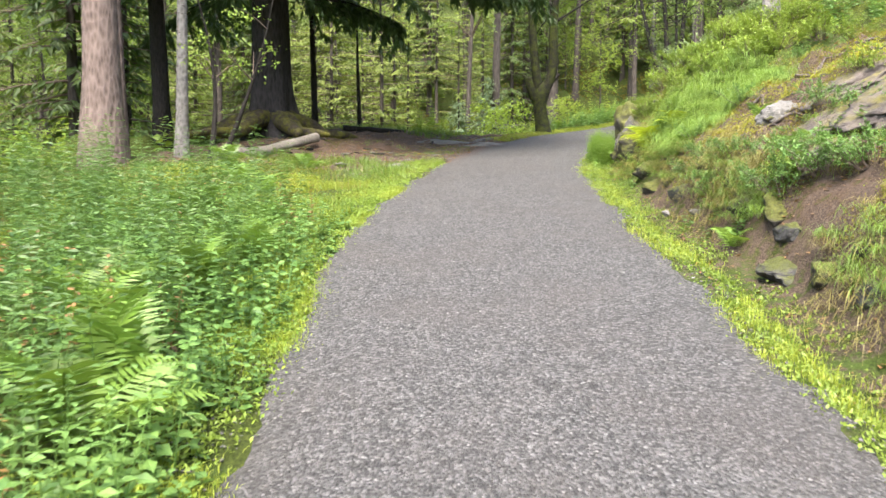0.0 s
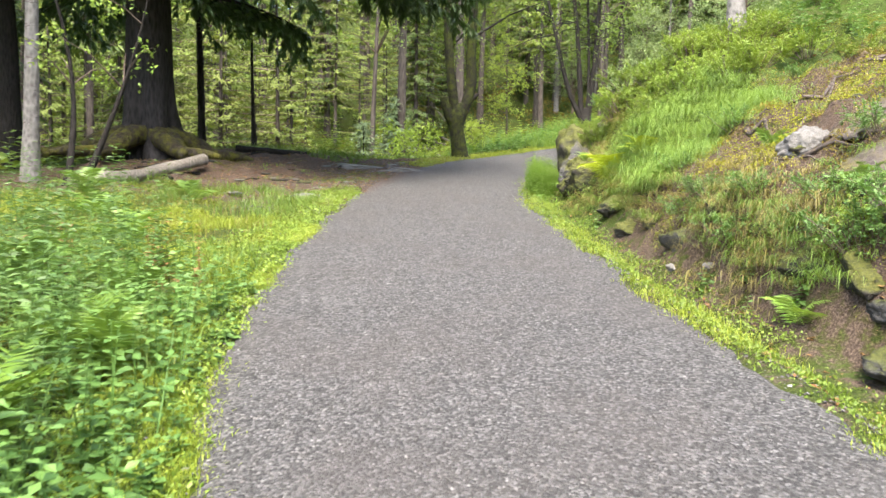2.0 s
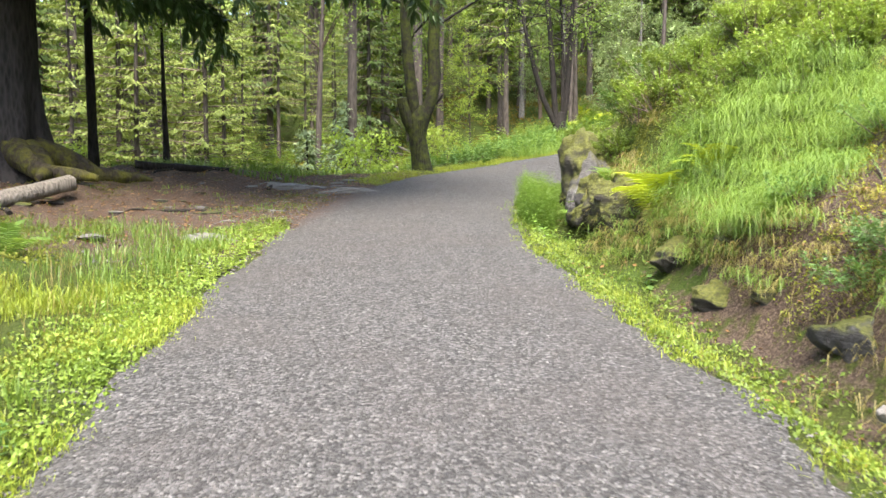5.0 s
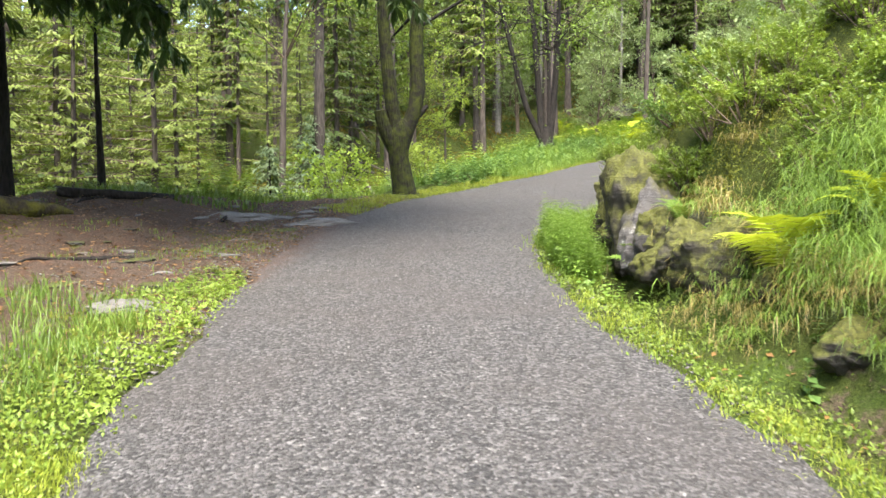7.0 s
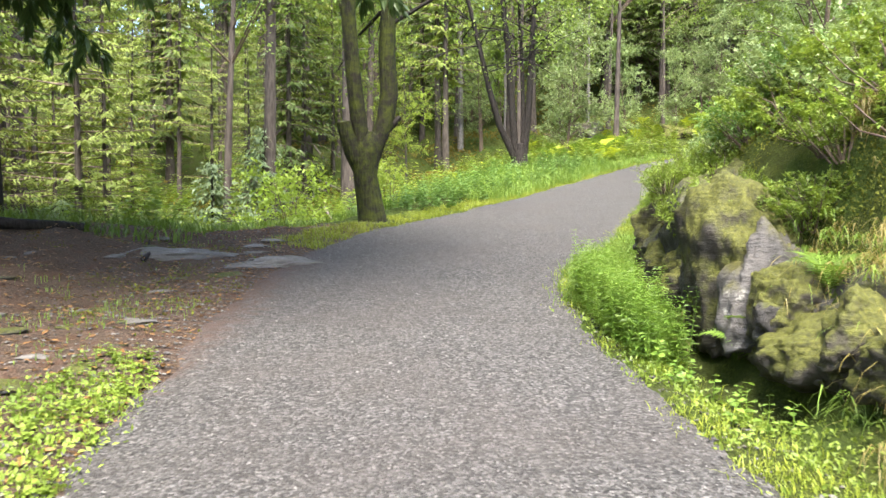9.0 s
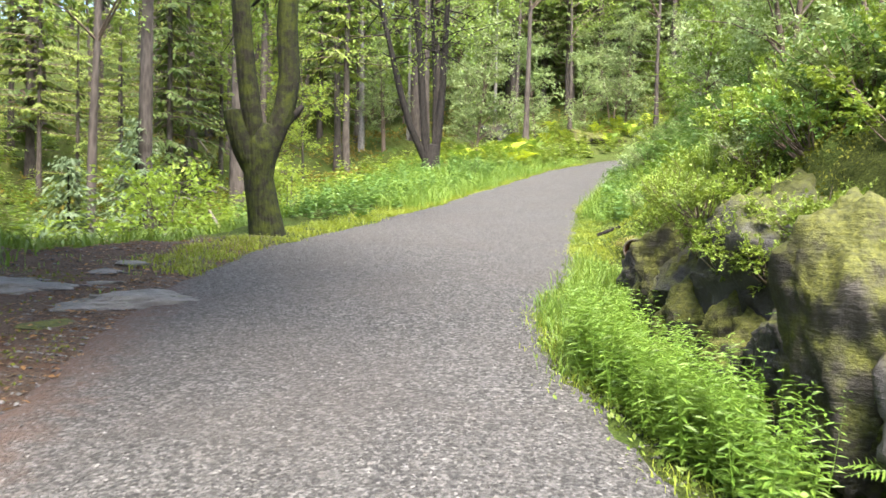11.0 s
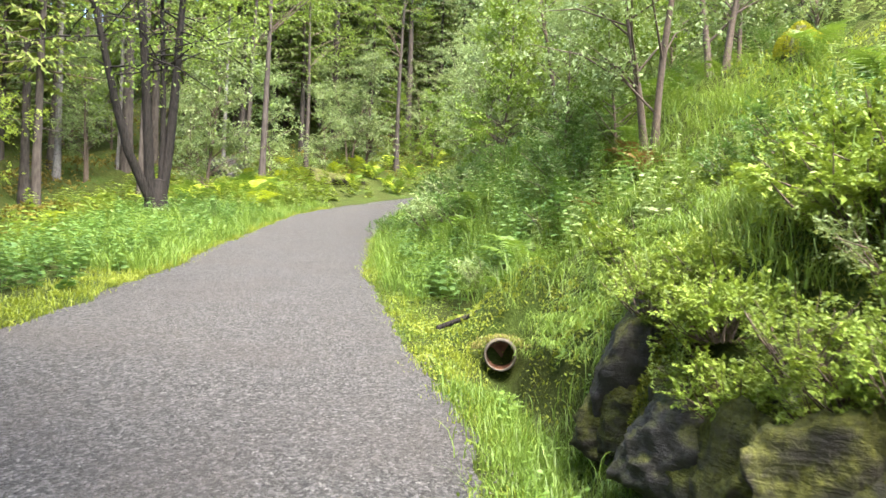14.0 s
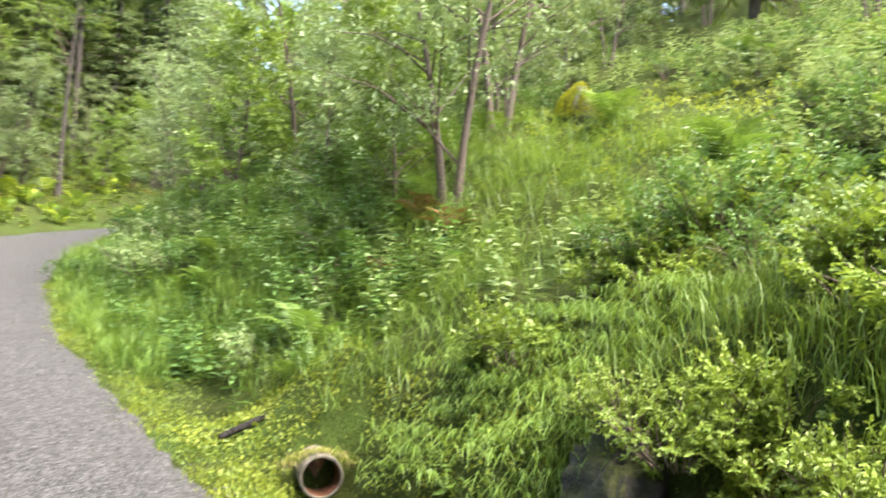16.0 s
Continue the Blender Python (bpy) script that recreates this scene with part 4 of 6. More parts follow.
left_wood = lambda x, y, d, s: s < 0 and d > 7 and (y > 27 or x < -8)  # noqa: E731
forest(100, (-34, 14), (29, 62), [sp[0], sp[1], sp[4], sp[4], sp[3], sp[2]], 1.6, left_wood, "tall spruce with a bare lower trunk in the wood", "tree", "spruce_tree", "woodland spruces")
forest(24, (-15, 9), (28, 42), [layered, sp[4]], 1.5, left_wood, "slim conifer with pale feathery boughs", "tree", "larch_tree", "pale conifers", 0.5, 0.9)
forest(34, (-28, 9), (26, 50), bl, 1.8, left_wood, "slender leafy tree glowing in the light", "tree", "broadleaf_tree", "woodland broadleaf trees")
forest(40, (-32, -6.5), (4, 32), sp[:3] + bl, 2.6, lambda x, y, d, s: s < 0 and d > 6, "woodland tree beyond the herb bed", "tree", "woodland_tree", "woodland trees")
forest(96, (4, 50), (38, 70), [sp[2], sp[3], sp[2], sp[0]], 1.6, lambda x, y, d, s: s < 0 and d > 7, "spruce on the far mossy hillside", "tree", "spruce_tree", "hillside spruces")
forest(90, (13, 55), (14, 60), [sp[2], sp[2], sp[3], sv[1]], 1.8, lambda x, y, d, s: s > 0 and d > 7.5, "dark spruce on the slope above the path", "tree", "spruce_tree", "slope spruces", 0.6, 1.0)
forest(58, (8.5, 24), (20.5, 40), sv, 1.1, lambda x, y, d, s: s > 0 and 2.0 < d < 10, "silvery-green sapling on the overgrown slope", "tree", "sapling", "slope saplings", 0.55, 0.95)
forest(26, (12, 30), (37, 50), sv + bl[1:2], 2.0, lambda x, y, d, s: s < 0 and d > 3, "leafy tree where the path bends away", "tree", "sapling", "far saplings", 0.8, 1.3)
forest(16, (8, 30), (0, 20), sp[2:4] + bl[1:], 2.6, lambda x, y, d, s: s > 0 and d > 9, "tree above the bank", "tree", "woodland_tree", "trees above the bank", 0.7, 1.0)
forest(46, (20, 40), (30, 60), [sp[2], sp[2], sp[0], sp[3]], 1.7, lambda x, y, d, s: d > 6, "tall spruce on the slope beyond the bend", "tree", "spruce_tree", "slope spruces")
forest(14, (26, 42), (28, 48), sp[:4], 1.5, lambda x, y, d, s: d > 5, "tall spruce on the slope beyond the bend", "tree", "spruce_tree", "slope spruces", 1.0, 1.4)
forest(10, (-25, 25), (-30, -6), sp + bl, 3.5, lambda x, y, d, s: d > 4, "woodland tree behind the path's start", "tree", "woodland_tree", "woodland trees")


def far_woods():
    """Distant wood closing the view: many small sprays and thin trunks."""
    rng = np.random.default_rng(91)
    c, t = Geo(), Geo()
    n = 620
    a = rng.uniform(radians(-75), radians(250), n)
    r = rng.uniform(54, 100, n)
    x, y = 5 + r * np.cos(a), 20 + r * np.sin(a)
    z = height(x, y)
    for q in range(n):
        h = rng.uniform(16, 24)
        t.tube([(x[q], y[q], z[q] - 0.5), (x[q], y[q], z[q] + h * 0.5), (x[q], y[q], z[q] + h)], [0.2, 0.15, 0.03], 5, closed_end=False)
        m = 150
        f = rng.uniform(0.08, 1, m)
        rad = 3.2 * (1 - f) ** 0.7 * np.sqrt(rng.uniform(0.1, 1, m)) + 0.1
        b = rng.uniform(0, 6.28, m)
        at = np.column_stack([x[q] + rad * np.cos(b), y[q] + rad * np.sin(b), z[q] + f * h])
        c.leaves(SPRAY, LEAF_F, at, np.column_stack([np.cos(b), np.sin(b), -rng.uniform(0.1, 0.9, m)]), rng.normal(0, 0.4, (m, 3)) + [0, 0, 1], rng.uniform(0.8, 2.0, m))
    ob = thing("distant_woods", 0, 0, 0, "distant green spruce wood on the hillsides", "woods")
    tagged(ob, kind="stuff")
    part("trunks", t.mesh("trunks", M_FAR_BARK, True), ob)
    part("foliage", c.mesh("foliage", M_NEEDLE), ob)


far_woods()


# ---------------------------------------------------------------- undergrowth
CLEAR = [(3.2, 14.75, 0.34), (3.25, 15.25, 0.3), (3.2, 14.15, 0.28), (3.72, 9.15, 0.36), (2.73, 23.05, 0.45), (5.3, 18.65, 0.3), (4.62, 17.7, 0.3), (4.92, 18.12, 0.3),
         (2.9, 6.5, 0.55), (2.55, 6.9, 0.35)]  # rocks and trunks that stand free of plants: x, y, radius


def bank_soil(p):
    """How bare the bank's soil and bedrock lie, 0 to 1, over the stretch below the birch."""
    cy, d, side, _ = fields(p[:, 0], p[:, 1])
    m = np.interp(cy, [5.4, 7.0, 10.2, 11.6], [0, 1, 1, 0]) * np.interp(d, [1.0, 1.35, 3.6, 4.6], [0, 1, 1, 0])
    return np.where(side > 0, m, 0) * np.clip(0.55 + 1.1 * waves(p[:, 0] * 1.2, p[:, 1] * 1.2, 21), 0, 1)


def off_soil(p, seed):
    return p[np.random.default_rng(seed).uniform(0, 1, len(p)) > bank_soil(p) * 0.8]


def open_ground(at, tall=False):
    """Leaves out the water channel below the culvert, and for tall plants the spot before the mossy stump."""
    lx, ly = at[:, 0] - 6.35, at[:, 1] - 20.45
    along, off = -0.62 * lx - 0.78 * ly, 0.78 * lx - 0.62 * ly
    mouth, across = -0.76 * lx - 0.65 * ly, 0.65 * lx - 0.76 * ly
    keep = ~((np.abs(off) < 0.09) & (along > -0.1) & (along < 1.3)) & ~((np.abs(across) < 0.21) & (mouth > -0.36) & (mouth < 0.8))
    for x, y, r in CLEAR:
        keep &= np.hypot(at[:, 0] - x, at[:, 1] - y) > r
    if tall:
        keep &= np.hypot(at[:, 0] - 10.4, at[:, 1] - 20.0) > 2.1
    return at[keep]


def grass(name, at, blades, tall, wide, material, label, lean=0.5, spread=0.08, category="grass", fall=None, anywhere=False):
    """Tufts of bent blades at the given places; fall: the way long blades droop."""
    rng = np.random.default_rng(len(at) + blades)
    at = at if anywhere else open_ground(at)
    n = len(at) * blades
    p = np.repeat(at, blades, 0) + np.column_stack([rng.normal(0, spread, (n, 2)), np.zeros(n)])
    th = rng.uniform(0, 6.28, n)
    ahead = np.column_stack([np.cos(th), np.sin(th), np.zeros(n)])
    if fall is not None:
        ahead = unit(ahead * 0.7 + np.asarray(fall))
    hh = tall * rng.uniform(0.45, 1.1, n) * np.repeat(rng.uniform(0.7, 1.2, len(at)), blades)
    side = np.column_stack([-ahead[:, 1], ahead[:, 0], np.zeros(n)])
    le = lean * rng.uniform(0.3, 1.3, n)
    w = wide * rng.uniform(0.6, 1.2, n)
    up, rows = np.array([0, 0, 1.0]), []
    s = side * w[:, None] / 2
    for q, k in ((0.0, 1.0), (0.4, 0.95), (0.75, 0.65), (1.0, 0.0)):
        if fall is None:
            rise, out = hh * (q - 0.42 * np.minimum(le, 1.5) * q ** 2.2), hh * le * (0.25 * q + 0.75 * q ** 2)
        else:
            rise, out = hh * (0.75 * q - (0.75 + 0.5 * le) * q ** 2), hh * (0.85 * q - 0.15 * q ** 2)
        c = p + up * (rise - 0.03 * (q == 0))[:, None] + ahead * out[:, None]
        rows += [c + s * k, c - s * k] if k else [c]
    v = np.stack(rows, 1).reshape(-1, 3)
    f = (np.array([(0, 1, 3), (0, 3, 2), (2, 3, 5), (2, 5, 4), (4, 5, 6)])[None] + (np.arange(n) * 7)[:, None, None]).reshape(-1, 3)
    return tagged(new(name, Geo().put(v, f).mesh(name, material)), label, category, kind="stuff")


def scatter(n, yr, dr, side, power=1.0, seed=1):
    rng = np.random.default_rng(seed)
    return beside(rng.uniform(*yr, n), dr[0] + (dr[1] - dr[0]) * rng.uniform(0, 1, n) ** power, side)


def patchy(p, seed, keep=0.0, f=1.0):
    return p[waves(p[:, 0] * f, p[:, 1] * f, seed) > keep]


rng0 = np.random.default_rng(61)
grass("edge_grass", patchy(scatter(1700, (3, 12), (-0.08, 0.40), -1, 1.5, 1), 43, -0.2, 1.3), 20, 0.05, 0.0045, M_GRASS_YELLOW, "short yellow-green grass fringing the path", 1.2)
grass("edge_grass", patchy(scatter(1500, (0, 30), (-0.08, 0.30), 1, 1.3, 2), 42, -0.15, 1.4), 20, 0.06, 0.005, M_GRASS_YELLOW, "short yellow-green grass along the ditch side of the path", 1.2)
grass("edge_grass", scatter(1100, (19.5, 36), (-0.05, 0.6), -1, 1.3, 3), 16, 0.09, 0.009, M_GRASS_YELLOW, "short bright grass beside the upper path", 1.2)
grass("meadow_grass", patchy(scatter(2400, (6.5, 12), (0.2, 3.2), -1, 1.0, 4), 1, 0.0, 1.4), 20, 0.13, 0.006, M_GRASS_YELLOW, "sunlit yellow-green grass before the clearing", 0.9)
grass("meadow_grass", patchy(scatter(1300, (5.5, 14.5), (0.2, 4.0), -1, 1.0, 5), 2, 0.15), 20, 0.20, 0.006, M_GRASS, "tufts of green grass before the clearing", 0.6)
grass("dry_grass", patchy(scatter(900, (7, 14), (0.3, 4.5), -1, 1.0, 6), 3, 0.05), 8, 0.18, 0.004, M_GRASS_DRY, "withered straw-coloured grass stalks", 0.5)
grass("clearing_grass", patchy(scatter(500, (14, 21), (0.1, 3.5), -1, 1.0, 7), 6, 0.35), 10, 0.06, 0.006, M_GRASS, "thin grass on the trodden clearing", 0.7)
grass("bank_grass", off_soil(patchy(scatter(1700, (-1, 14), (0.8, 2.8), 1, 1.0, 8), 4, 0.12), 8), 26, 0.24, 0.004, M_GRASS, "green grass tufts drooping on the bank", 1.0, 0.05, fall=(-0.6, -0.35, 0))


def carpet(name, at, per, size, material, label, thick=0.03, spread=0.07, category="moss"):
    """Low cushions of tiny upright leaves."""
    rng = np.random.default_rng(len(at) + per)
    at = open_ground(at)
    n = len(at) * per
    p = np.repeat(at, per, 0)
    p[:, :2] += rng.normal(0, spread, (n, 2))
    p[:, 2] = height(p[:, 0], p[:, 1]) + rng.uniform(-0.01, thick, n)
    g = Geo().leaves(LEAF, LEAF_F, p, rng.normal(0, 1, (n, 3)) + [0, 0, 0.6], rng.normal(0, 0.6, (n, 3)) + [0, 0, 1], size * rng.uniform(0.6, 1.3, n))
    return tagged(new(name, g.mesh(name, material)), label, category, kind="stuff")


carpet("bank_moss", off_soil(patchy(scatter(5600, (-1, 15), (0.75, 6), 1, 1.0, 9), 5, -0.05, 1.1), 9), 44, 0.02, M_MOSS, "yellow-green moss cushions on the bank", 0.05)
carpet("bank_moss", patchy(scatter(3400, (3, 12.5), (0.95, 5.5), 1, 1.0, 209), 31, 0.02, 1.5), 42, 0.02, M_HILL_MOSS, "ochre-brown moss cushions between roots on the bank", 0.06)
carpet("bank_moss", patchy(scatter(2200, (7, 12.5), (1.2, 5.5), 1, 1.0, 210), 32, 0.3, 1.0), 42, 0.02, M_MOSS_BRIGHT, "golden moss patches on the bank", 0.06)
grass("dry_bank_grass", patchy(scatter(520, (4, 12), (1.0, 3.6), 1, 1.0, 211), 33, 0.1, 1.4), 16, 0.2, 0.004, M_GRASS_DRY, "tufts of withered grass on the bank's soil", spread=0.05, fall=(-0.8, -0.3, 0))
carpet("crag_moss", patchy(scatter(1700, (14.2, 21.4), (0.6, 2.2), 1, 1.0, 109), 12, -0.1, 1.2), 34, 0.022, M_MOSS, "yellow moss draped over the crag", 0.05)
carpet("verge_moss", scatter(1500, (2, 30), (-0.06, 0.5), 1, 1.2, 110), 22, 0.028, M_BILBERRY, "low mossy plants along the ditch verge", 0.04)
carpet("verge_moss", scatter(1300, (1, 15), (-0.08, 0.6), -1, 1.2, 111), 22, 0.028, M_BILBERRY, "low mossy plants along the path's edge", 0.04)
carpet("meadow_moss", patchy(scatter(1900, (6.5, 14.5), (0.2, 4.0), -1, 1.0, 112), 13, 0.05, 1.5), 22, 0.03, M_MOSS, "bright mossy turf before the clearing", 0.05)
carpet("clearing_moss", patchy(scatter(1100, (12.5, 21.5), (0.0, 4.5), -1, 1.0, 114), 15, 0.12, 1.3), 18, 0.025, M_MOSS, "moss patches in the trodden clearing", 0.02)
carpet("culvert_moss", beside(rng0.uniform(20.8, 23, 260), rng0.uniform(0.0, 1.2, 260), 1), 26, 0.03, M_GRASS_YELLOW, "bright moss round the culvert", 0.05)
carpet("slope_turf", patchy(scatter(900, (19, 25.5), (3.2, 10), 1, 1.0, 115), 16, -0.25), 24, 0.05, M_GRASS_YELLOW, "bright mossy turf on the upper slope", 0.06, 0.14)
carpet("hill_moss", patchy(scatter(2200, (29, 42), (2.5, 26), -1, 1.0, 113), 14, -0.2, 0.4), 26, 0.12, M_HILL_MOSS, "ochre moss on the far hillside", 0.1, 0.35)
grass("dry_bank_grass", patchy(scatter(700, (4, 15.5), (0.5, 1.5), 1, 1.0, 10), 7, 0.1), 14, 0.24, 0.005, M_GRASS_DRY, "withered grass hanging on the bank", 1.0, fall=(-0.9, -0.2, 0))
rng_c = np.random.default_rng(14)
cur = beside(rng_c.uniform(11.2, 13.5, 420), rng_c.uniform(1.0, 2.4, 420), 1)
grass("hanging_grass", cur, 40, 0.48, 0.004, M_GRASS, "long green grass hanging over the bank", spread=0.12, fall=(-0.8, -0.5, 0))
cur = beside(rng_c.uniform(20.3, 21.8, 150), rng_c.uniform(0.75, 1.8, 150), 1)
grass("hanging_grass", cur, 26, 0.28, 0.006, M_GRASS, "green grass hanging beside the culvert", spread=0.12, fall=(-0.8, -0.4, 0))
cur = beside(rng_c.uniform(12.8, 16.2, 240), rng_c.uniform(0.6, 1.15, 240), 1)
grass("hanging_grass", cur[:130], 20, 0.30, 0.006, M_GRASS, "green grass hanging on the crag", spread=0.08, fall=(-0.9, -0.3, 0))
grass("dry_hanging_grass", cur[130:], 18, 0.34, 0.005, M_GRASS_DRY, "withered grass hanging on the crag", spread=0.08, fall=(-0.9, -0.3, 0))
rim = beside(rng_c.uniform(2.0, 13.5, 420), rng_c.uniform(0.78, 1.1, 420), 1)
grass("dry_hanging_grass", patchy(beside(rng_c.uniform(4.0, 13.8, 300), rng_c.uniform(0.78, 1.1, 300), 1), 23, 0.0, 1.3), 22, 0.30, 0.004, M_GRASS_DRY, "straw-coloured grass overhanging the bank's foot", spread=0.07, fall=(-0.9, -0.2, 0))
grass("hanging_grass", patchy(rim, 24, -0.1, 1.3), 24, 0.28, 0.005, M_GRASS, "green grass overhanging the bank's foot", spread=0.10, fall=(-0.9, -0.2, 0))
grass("ditch_grass", scatter(600, (16.8, 21.3), (0.0, 0.6), 1, 1.0, 16), 18, 0.17, 0.006, M_GRASS, "fresh green grass in the ditch", 0.7)
grass("ditch_grass", scatter(300, (16.4, 20.6), (0.35, 0.72), 1, 1.0, 117), 26, 0.28, 0.004, M_GRASS, "long soft grass drooping over the ditch below the crag", spread=0.07, fall=(-0.6, -0.3, 0))
grass("ditch_grass", scatter(420, (18.7, 20.7), (0.4, 1.7), 1, 1.0, 116), 18, 0.20, 0.006, M_GRASS, "soft green grass covering the foot of the crag", 1.0)
grass("slope_grass", scatter(800, (21.8, 26), (0.7, 4.5), 1, 1.0, 17), 16, 0.38, 0.007, M_GRASS, "tall dark green grass on the slope above the culvert", 1.3)
grass("slope_grass", patchy(scatter(800, (16.5, 22), (2.6, 8.0), 1, 1.0, 18), 8, 0.1), 20, 0.22, 0.006, M_GRASS, "bright green grass on the slope", 1.4)
grass("verge_grass", scatter(1300, (25, 36), (0.0, 2.0), -1, 1.0, 19), 16, 0.33, 0.010, M_GRASS, "lush green grass round the foot of a tree", 0.7)
grass("verge_grass", scatter(1200, (24, 36), (0.1, 2.6), 1, 1.0, 20), 16, 0.40, 0.011, M_GRASS, "lush green grass beside the upper path", 0.7)
grass("wood_edge_grass", scatter(1500, (19, 27), (1.6, 9), -1, 1.0, 21), 12, 0.28, 0.02, M_GRASS, "green grass under the trees below the clearing", 0.8)


def herbs(name, at, tall, leaf, material, label, pairs=9, droop=0.3, seed=0, narrow=0.5):
    """Upright herbs: a thin stem each with leaves all along it."""
    rng = np.random.default_rng(seed)
    at = open_ground(at, True)
    g, n = Geo(), len(at)
    hh = tall * rng.uniform(0.55, 1.1, n)
    tip = at + np.column_stack([rng.normal(0, 0.12, (n, 2)) * hh[:, None], hh])
    d = tip - at
    q = np.linspace(0.12, 1, pairs)
    P = (at[:, None] + d[:, None] * q[None, :, None]).reshape(-1, 3)
    base = np.array(LEAF) * [1, narrow / 0.5, 1]
    sz = (leaf * rng.uniform(0.7, 1.2, (n, 1)) * (1.15 - 0.65 * q[None])).ravel()
    a0 = rng.uniform(0, 6.28, (n, 1)) + np.arange(pairs)[None] * 1.6
    for s in (0, np.pi):
        a = (a0 + s + rng.normal(0, 0.3, a0.shape)).ravel()
        g.leaves(base, LEAF_F, P, np.column_stack([np.cos(a), np.sin(a), 0.35 - droop * rng.uniform(0, 2, len(a))]), rng.normal(0, 0.3, (len(a), 3)) + [0, 0, 1], sz)
    sd = np.column_stack([np.full(n, 0.004), np.zeros(n), np.zeros(n)])
    g.put(np.stack([at - sd, at + sd, tip], 1).reshape(-1, 3), np.arange(3 * n).reshape(-1, 3))
    return tagged(new(name, g.mesh(name, material)), label, "herbs", kind="stuff")


herbs("tall_herbs", scatter(1500, (-0.5, 9.2), (0.45, 4.8), -1, 0.9, 31), 0.95, 0.105, M_HERB, "dense bed of tall green herbs beside the path", 14, 0.3, 1, 0.3)
herbs("tall_herbs", scatter(620, (0, 8.2), (0.08, 2.2), -1, 1.1, 32), 0.6, 0.085, M_HERB, "bright green herbs at the path's edge", 9, 0.3, 2, 0.5)
herbs("low_herbs", scatter(420, (0, 9.5), (-0.05, 0.5), -1, 1.0, 33), 0.14, 0.06, M_HERB, "low round-leaved plants creeping onto the gravel", 4, 0.35, 3, 0.9)
herbs("low_herbs", patchy(scatter(480, (8.5, 15.5), (-0.05, 0.4), -1, 1.2, 133), 41, -0.1, 1.5), 0.09, 0.042, M_BILBERRY, "low leafy plants fringing the gravel", 4, 0.35, 33, 0.8)
herbs("withered_herbs", patchy(scatter(150, (2.5, 9.0), (0.35, 2.2), -1, 1.0, 34), 9, 0.0), 0.5, 0.08, M_FERN_DRY, "withered orange-brown herbs in the bed", 8, 0.5, 4, 0.5)
herbs("leafy_weeds", scatter(420, (15.3, 17.6), (0.0, 0.42), 1, 0.9, 35), 0.5, 0.075, M_HERB_BRIGHT, "bright green weeds at the foot of the crag", 17, 0.35, 5, 0.2)
herbs("leafy_weeds", scatter(420, (22.6, 28.5), (0.3, 3.6), 1, 0.9, 36), 0.65, 0.13, M_HERB, "green weeds crowding the path's upper edge", 11, 0.3, 6, 0.4)
herbs("leafy_weeds", scatter(380, (23.5, 33), (0.2, 2.4), -1, 0.9, 37), 0.5, 0.13, M_HERB, "green weeds beside the forked tree", 9, 0.3, 7, 0.5)
herbs("slope_weeds", scatter(1100, (20.8, 31), (1.4, 9), 1, 1.0, 38), 0.55, 0.13, M_LEAF_SILVER, "greyish-green weeds covering the slope", 9, 0.35, 8, 0.4)
herbs("slope_weeds", patchy(scatter(600, (13, 22), (3.5, 11), 1, 1.0, 39), 10, -0.2), 0.5, 0.14, M_HERB, "green weeds on the upper slope", 9, 0.35, 9, 0.4)
herbs("yellow_weeds", scatter(520, (33, 40), (0.4, 7), -1, 1.0, 40), 0.6, 0.22, M_BILBERRY, "yellow-green weeds and ferns at the bend", 8, 0.3, 10, 0.6)
# shaded undergrowth, brightened by giving part of it the lit leaf colour
herbs("wood_undergrowth", patchy(scatter(1900, (20, 33), (2.5, 30), -1, 1.0, 141), 18, 0.1, 0.7), 1.0, 0.15, M_LEAF_BACKLIT, "leafy undergrowth below the clearing, coloured as if backlit", 11, 0.3, 111, 0.6)
herbs("wood_undergrowth", patchy(scatter(5200, (20, 33), (2.5, 34), -1, 1.0, 41), 17, 0.0, 0.7), 0.75, 0.17, M_LEAF, "leafy undergrowth below the clearing", 9, 0.3, 11, 0.6)
herbs("wood_undergrowth", scatter(700, (2, 20), (5, 20), -1, 1.0, 42), 0.7, 0.22, M_LEAF, "leafy undergrowth in the wood", 7, 0.3, 12, 0.6)
herbs("ditch_plants", scatter(150, (14, 21.5), (0.1, 0.9), 1, 1.0, 43), 0.18, 0.08, M_HERB_BRIGHT, "low leafy plants in the ditch", 5, 0.3, 13, 0.7)
herbs("bank_plants", patchy(scatter(300, (2, 14), (0.4, 2.4), 1, 1.0, 44), 11, 0.1), 0.22, 0.09, M_HERB, "low leafy plants on the bank", 5, 0.3, 14, 0.6)


def frond_mesh(material, seed, length=0.8):
    rng = np.random.default_rng(seed)
    g = Geo()
    q = np.linspace(0, 1, 24)
    arc = np.column_stack([length * (0.85 * q), np.zeros(24), length * (0.75 * q - 0.72 * q ** 2.3)])
    g.tube(arc, 0.006 * (1 - q) + 0.0015, 4, closed_end=False)
    pin = np.array([(0, 0.06, 0), (0, -0.06, 0), (0.5, 0.10, 0.02), (0.5, -0.09, 0.02), (1, 0.0, -0.06)])
    for s in (-1, 1):
        at = arc[3:]
        ln = length * 0.27 * np.sin(np.pi * (0.14 + 0.84 * q[3:])) ** 0.9 * rng.uniform(0.85, 1.1, 21)
        g.leaves(pin * [1, 0.6, 1], [(0, 1, 3), (0, 3, 2), (2, 3, 4)], at, np.column_stack([np.full(21, 0.35), np.full(21, s * 1.0), np.full(21, -0.1)]) + rng.normal(0, 0.06, (21, 3)),
                 np.tile([(-0.2, 0, 1.0)], (21, 1)), ln)
    return g.mesh("frond", material)


